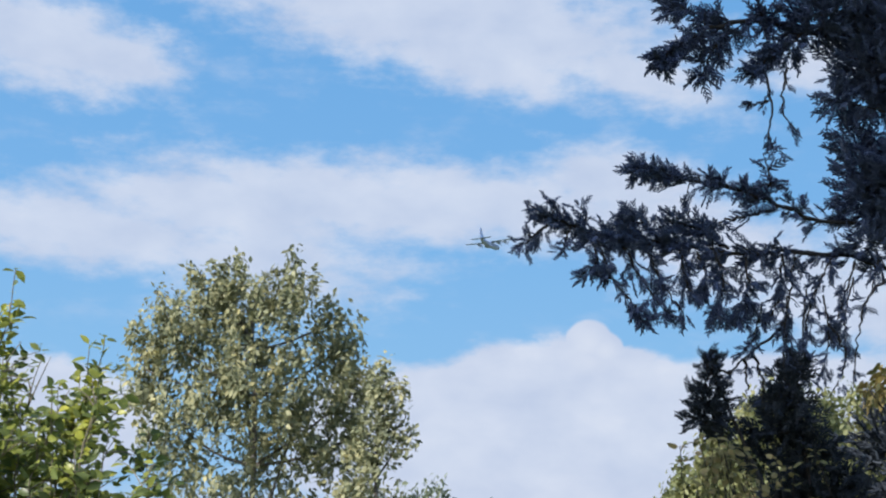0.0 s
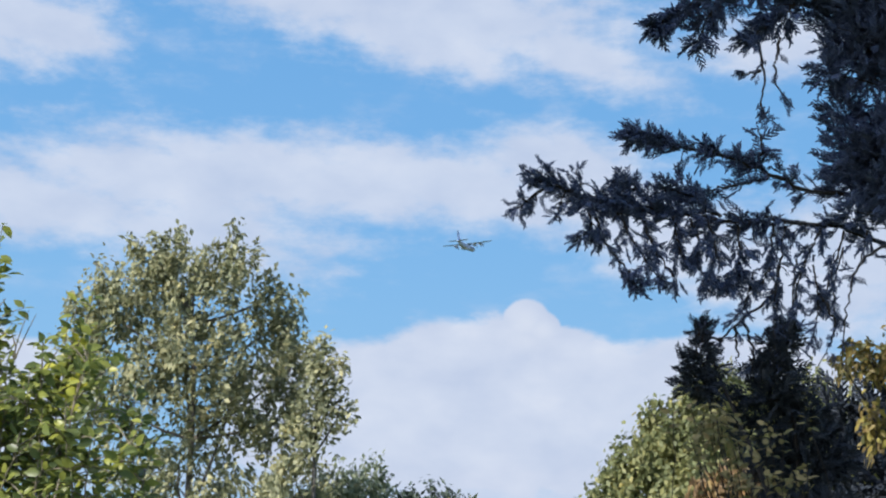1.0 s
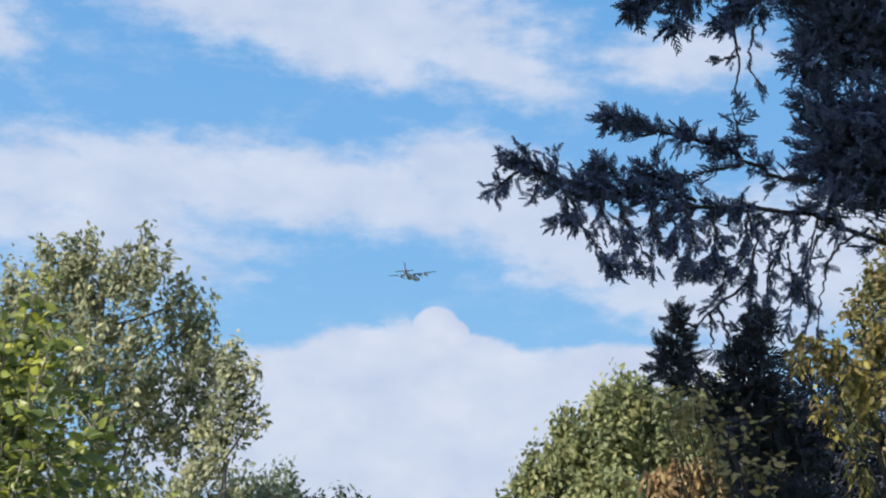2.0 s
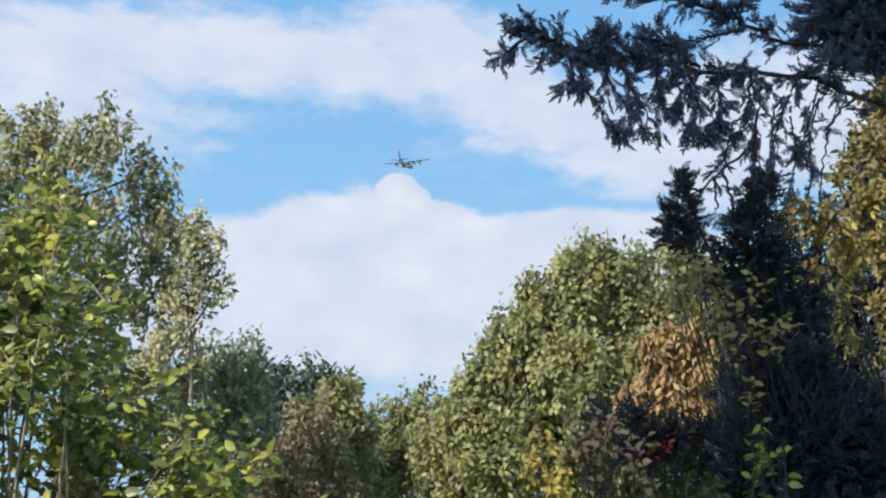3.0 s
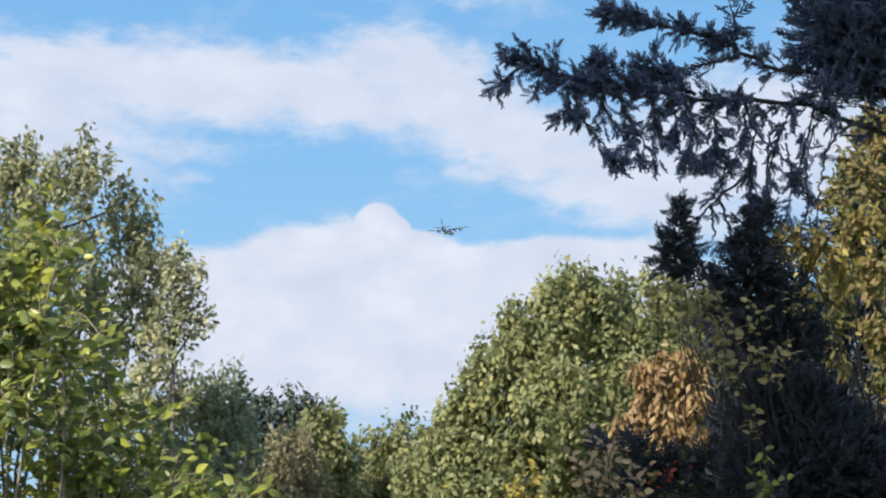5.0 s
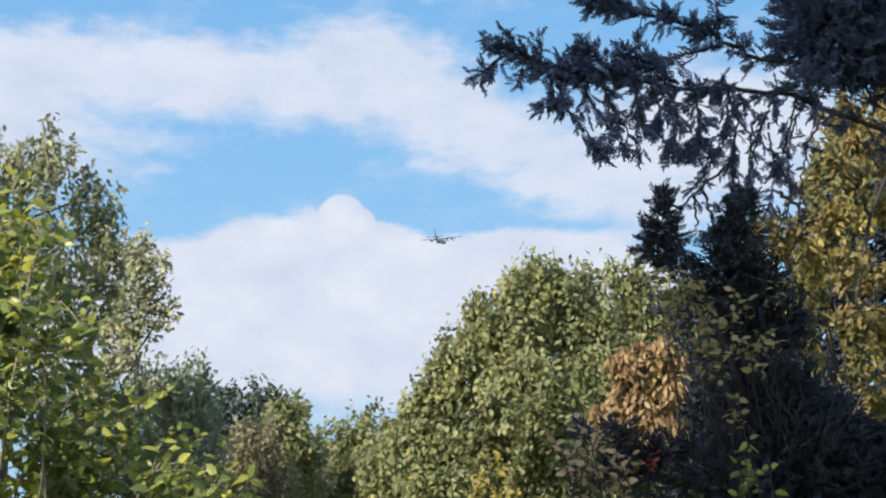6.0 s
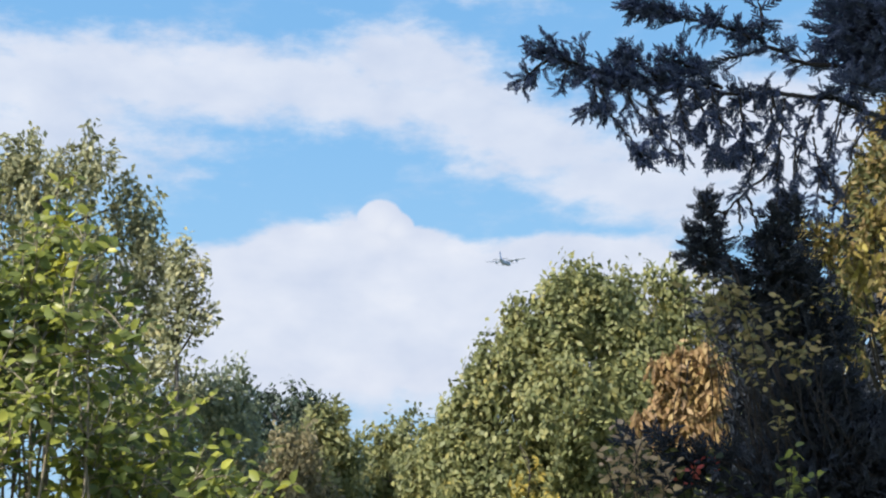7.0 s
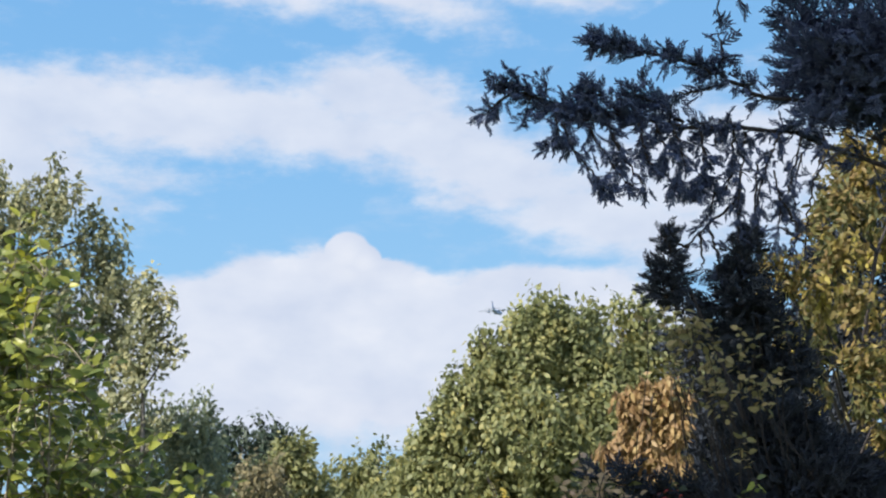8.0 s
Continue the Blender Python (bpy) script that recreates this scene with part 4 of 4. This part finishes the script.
# fills the shaded gap under the orange maple with dark leaves
stem_bush("shrub", "shrub at the cedar's foot, shade put into its dark leaves", M_SHADE_SHRUB, low_stems([(0.345, 3.100, 1.920), (0.373, 3.100, 1.900), (0.424, 3.100, 1.889), (0.487, 3.000, 1.879), (0.266, 3.050, 1.885), (0.323, 3.100, 1.900), (0.294, 3.100, 1.935)], 0.03, 3), 0.027, 75, span=0.25, gap=0.01)



# ---- aeroplane ----
def aeroplane():
    """A four-engined turboprop freighter, 30 m long; nose along +y, its middle at the origin."""
    m, n, l, p = node_material("hazed_grey_aircraft_paint")
    noi = n.new("ShaderNodeTexNoise")
    noi.inputs["Scale"].default_value = 0.8
    l.new(n.new("ShaderNodeTexCoord").outputs["Object"], noi.inputs["Vector"])
    # grey paint paled and blued, so the distance haze sits in its colour
    r = ramp_node(n, [(0.3, (0.36, 0.43, 0.60)), (0.7, (0.43, 0.50, 0.66))])
    l.new(noi.outputs["Fac"], r.inputs[0])
    l.new(r.outputs[0], p.inputs["Base Color"])
    p.inputs["Roughness"].default_value = 0.7
    dark, _, _, q = node_material("dark_propeller")
    q.inputs["Base Color"].default_value = (0.08, 0.08, 0.085, 1)
    plane = tagged(new("aeroplane"), "grey four-engined turboprop freighter flying away", "aeroplane")

    def body(name, stations, parent, mat=m, sides=16):
        """A round body along y: stations of y, centre height, half width, half height."""
        bm = bmesh.new()
        rings = []
        for y, z, a, b, x in stations:
            rings.append([bm.verts.new((x + a * math.cos(t), y, z + b * math.sin(t))) for t in [2 * math.pi * k / sides for k in range(sides)]])
        for a, b in zip(rings, rings[1:]):
            for k in range(sides):
                bm.faces.new((a[k], a[(k + 1) % sides], b[(k + 1) % sides], b[k]))
        bm.faces.new(rings[0])
        bm.faces.new(rings[-1][::-1])
        bmesh.ops.recalc_face_normals(bm, faces=bm.faces)
        me = bpy.data.meshes.new(name)
        bm.to_mesh(me)
        bm.free()
        for f in me.polygons:
            f.use_smooth = True
        me.materials.append(mat)
        ob = new(name, me)
        ob.parent = parent
        return ob

    def foil(name, sections, parent, mat=m):
        """A wing-like body: sections of a centre, chord, thickness, and the thickness way."""
        bm = bmesh.new()
        rings = []
        for c, chord, thick, way in sections:
            c, way = Vector(c), Vector(way)
            shape = [(0.5, 0), (0.3, 0.5), (-0.1, 0.4), (-0.5, 0), (-0.1, -0.3), (0.3, -0.45)]
            rings.append([bm.verts.new(c + Vector((0, chord * u, 0)) + way * thick * v) for u, v in shape])
        for a, b in zip(rings, rings[1:]):
            for k in range(6):
                bm.faces.new((a[k], a[(k + 1) % 6], b[(k + 1) % 6], b[k]))
        bm.faces.new(rings[0])
        bm.faces.new(rings[-1][::-1])
        bmesh.ops.recalc_face_normals(bm, faces=bm.faces)
        me = bpy.data.meshes.new(name)
        bm.to_mesh(me)
        bm.free()
        me.materials.append(mat)
        ob = new(name, me)
        ob.parent = parent
        return ob

    body("fuselage", [(14.8, -0.5, 0.3, 0.3, 0), (14, -0.4, 1.2, 1.1, 0), (12.4, -0.1, 1.9, 1.8, 0), (10, 0, 2.15, 2.2, 0), (-3, 0, 2.15, 2.2, 0), (-8, 0.6, 1.8, 1.7, 0), (-12, 1.3, 1.1, 1.0, 0), (-15, 1.8, 0.3, 0.35, 0)], plane)
    body("wheel_fairing", [(3, -1.7, 0.2, 0.3, 2.0), (1.5, -1.6, 0.7, 0.8, 2.0), (-3, -1.6, 0.7, 0.8, 2.0), (-5, -1.6, 0.1, 0.2, 2.0)], plane)
    body("wheel_fairing", [(3, -1.7, 0.2, 0.3, -2.0), (1.5, -1.6, 0.7, 0.8, -2.0), (-3, -1.6, 0.7, 0.8, -2.0), (-5, -1.6, 0.1, 0.2, -2.0)], plane)
    up = (0, 0, 1)
    for s in (1, -1):
        foil("wing", [((0, 2.2, 2.1), 4.9, 0.9, up), ((s * 7, 2.2, 2.2), 4.7, 0.75, up), ((s * 20.2, 2.5, 2.75), 2.4, 0.3, up)], plane)
        foil("tailplane", [((0, -13, 2.2), 4.2, 0.5, up), ((s * 8, -13.2, 2.3), 2.2, 0.25, up)], plane)
        for x in (5.2, 10.3):
            nac = body("engine", [(7.6, 1.6, 0.45, 0.45, s * x), (6.9, 1.55, 0.75, 0.8, s * x), (3.5, 1.5, 0.75, 0.95, s * x), (0.5, 1.7, 0.3, 0.4, s * x)], plane, sides=12)
            body("spinner", [(8.3, 1.6, 0.08, 0.08, s * x), (7.9, 1.6, 0.33, 0.33, s * x), (7.6, 1.6, 0.4, 0.4, s * x)], nac, dark, 10)
            for k in range(4):
                t = k * math.pi / 2 + 0.4
                w = Vector((math.cos(t), 0, math.sin(t)))
                side = Vector((-math.sin(t), 0, math.cos(t)))
                hub = Vector((s * x, 7.8, 1.6))
                foil("propeller_blade", [(hub + w * 0.3, 0.25, 0.3, side), (hub + w * 1.3, 0.15, 0.45, side), (hub + w * 2.05, 0.08, 0.35, side)], nac, dark)
    side = (1, 0, 0)
    foil("fin", [((0, -9.5, 1.9), 8.5, 0.5, side), ((0, -11.9, 4.2), 5.2, 0.5, side), ((0, -13.4, 9.6), 3.0, 0.28, side)], plane)
    return plane


aircraft = aeroplane()


def motions():
    walk(aircraft, [
        (0.0, pose(-110.3, 1160.8, 370.0, 6, 0, -21.40)),
        (0.5, pose(-99.2, 1190.5, 370.0, 6, 0, -21.40)),
        (1.0, pose(-87.8, 1220.9, 370.0, 6, 0, -21.40)),
        (1.5, pose(-76.2, 1251.9, 370.0, 6, 0, -21.40)),
        (2.0, pose(-64.2, 1283.2, 370.0, 6, 0, -21.40)),
        (2.5, pose(-52.1, 1314.6, 370.0, 6, 0, -21.40)),
        (3.0, pose(-39.6, 1346.0, 370.0, 6, 0, -21.40)),
        (3.5, pose(-26.9, 1377.5, 370.0, 6, 0, -21.40)),
        (4.0, pose(-14.0, 1409.2, 370.0, 6, 0, -21.40)),
        (4.5, pose(-0.9, 1441.1, 370.0, 6, 0, -21.40)),
        (5.0, pose(12.4, 1473.4, 370.0, 6, 0, -21.40)),
        (5.5, pose(25.8, 1506.4, 370.0, 6, 0, -21.40)),
        (6.0, pose(39.4, 1540.4, 370.0, 6, 0, -21.40)),
        (6.5, pose(53.2, 1575.7, 370.0, 6, 0, -21.40)),
        (7.0, pose(67.0, 1612.7, 370.0, 6, 0, -21.40)),
        (7.5, pose(81.0, 1651.8, 370.0, 6, 0, -21.40)),
        (8.0, pose(95.1, 1693.4, 370.0, 6, 0, -21.40)),
    ])


motions()
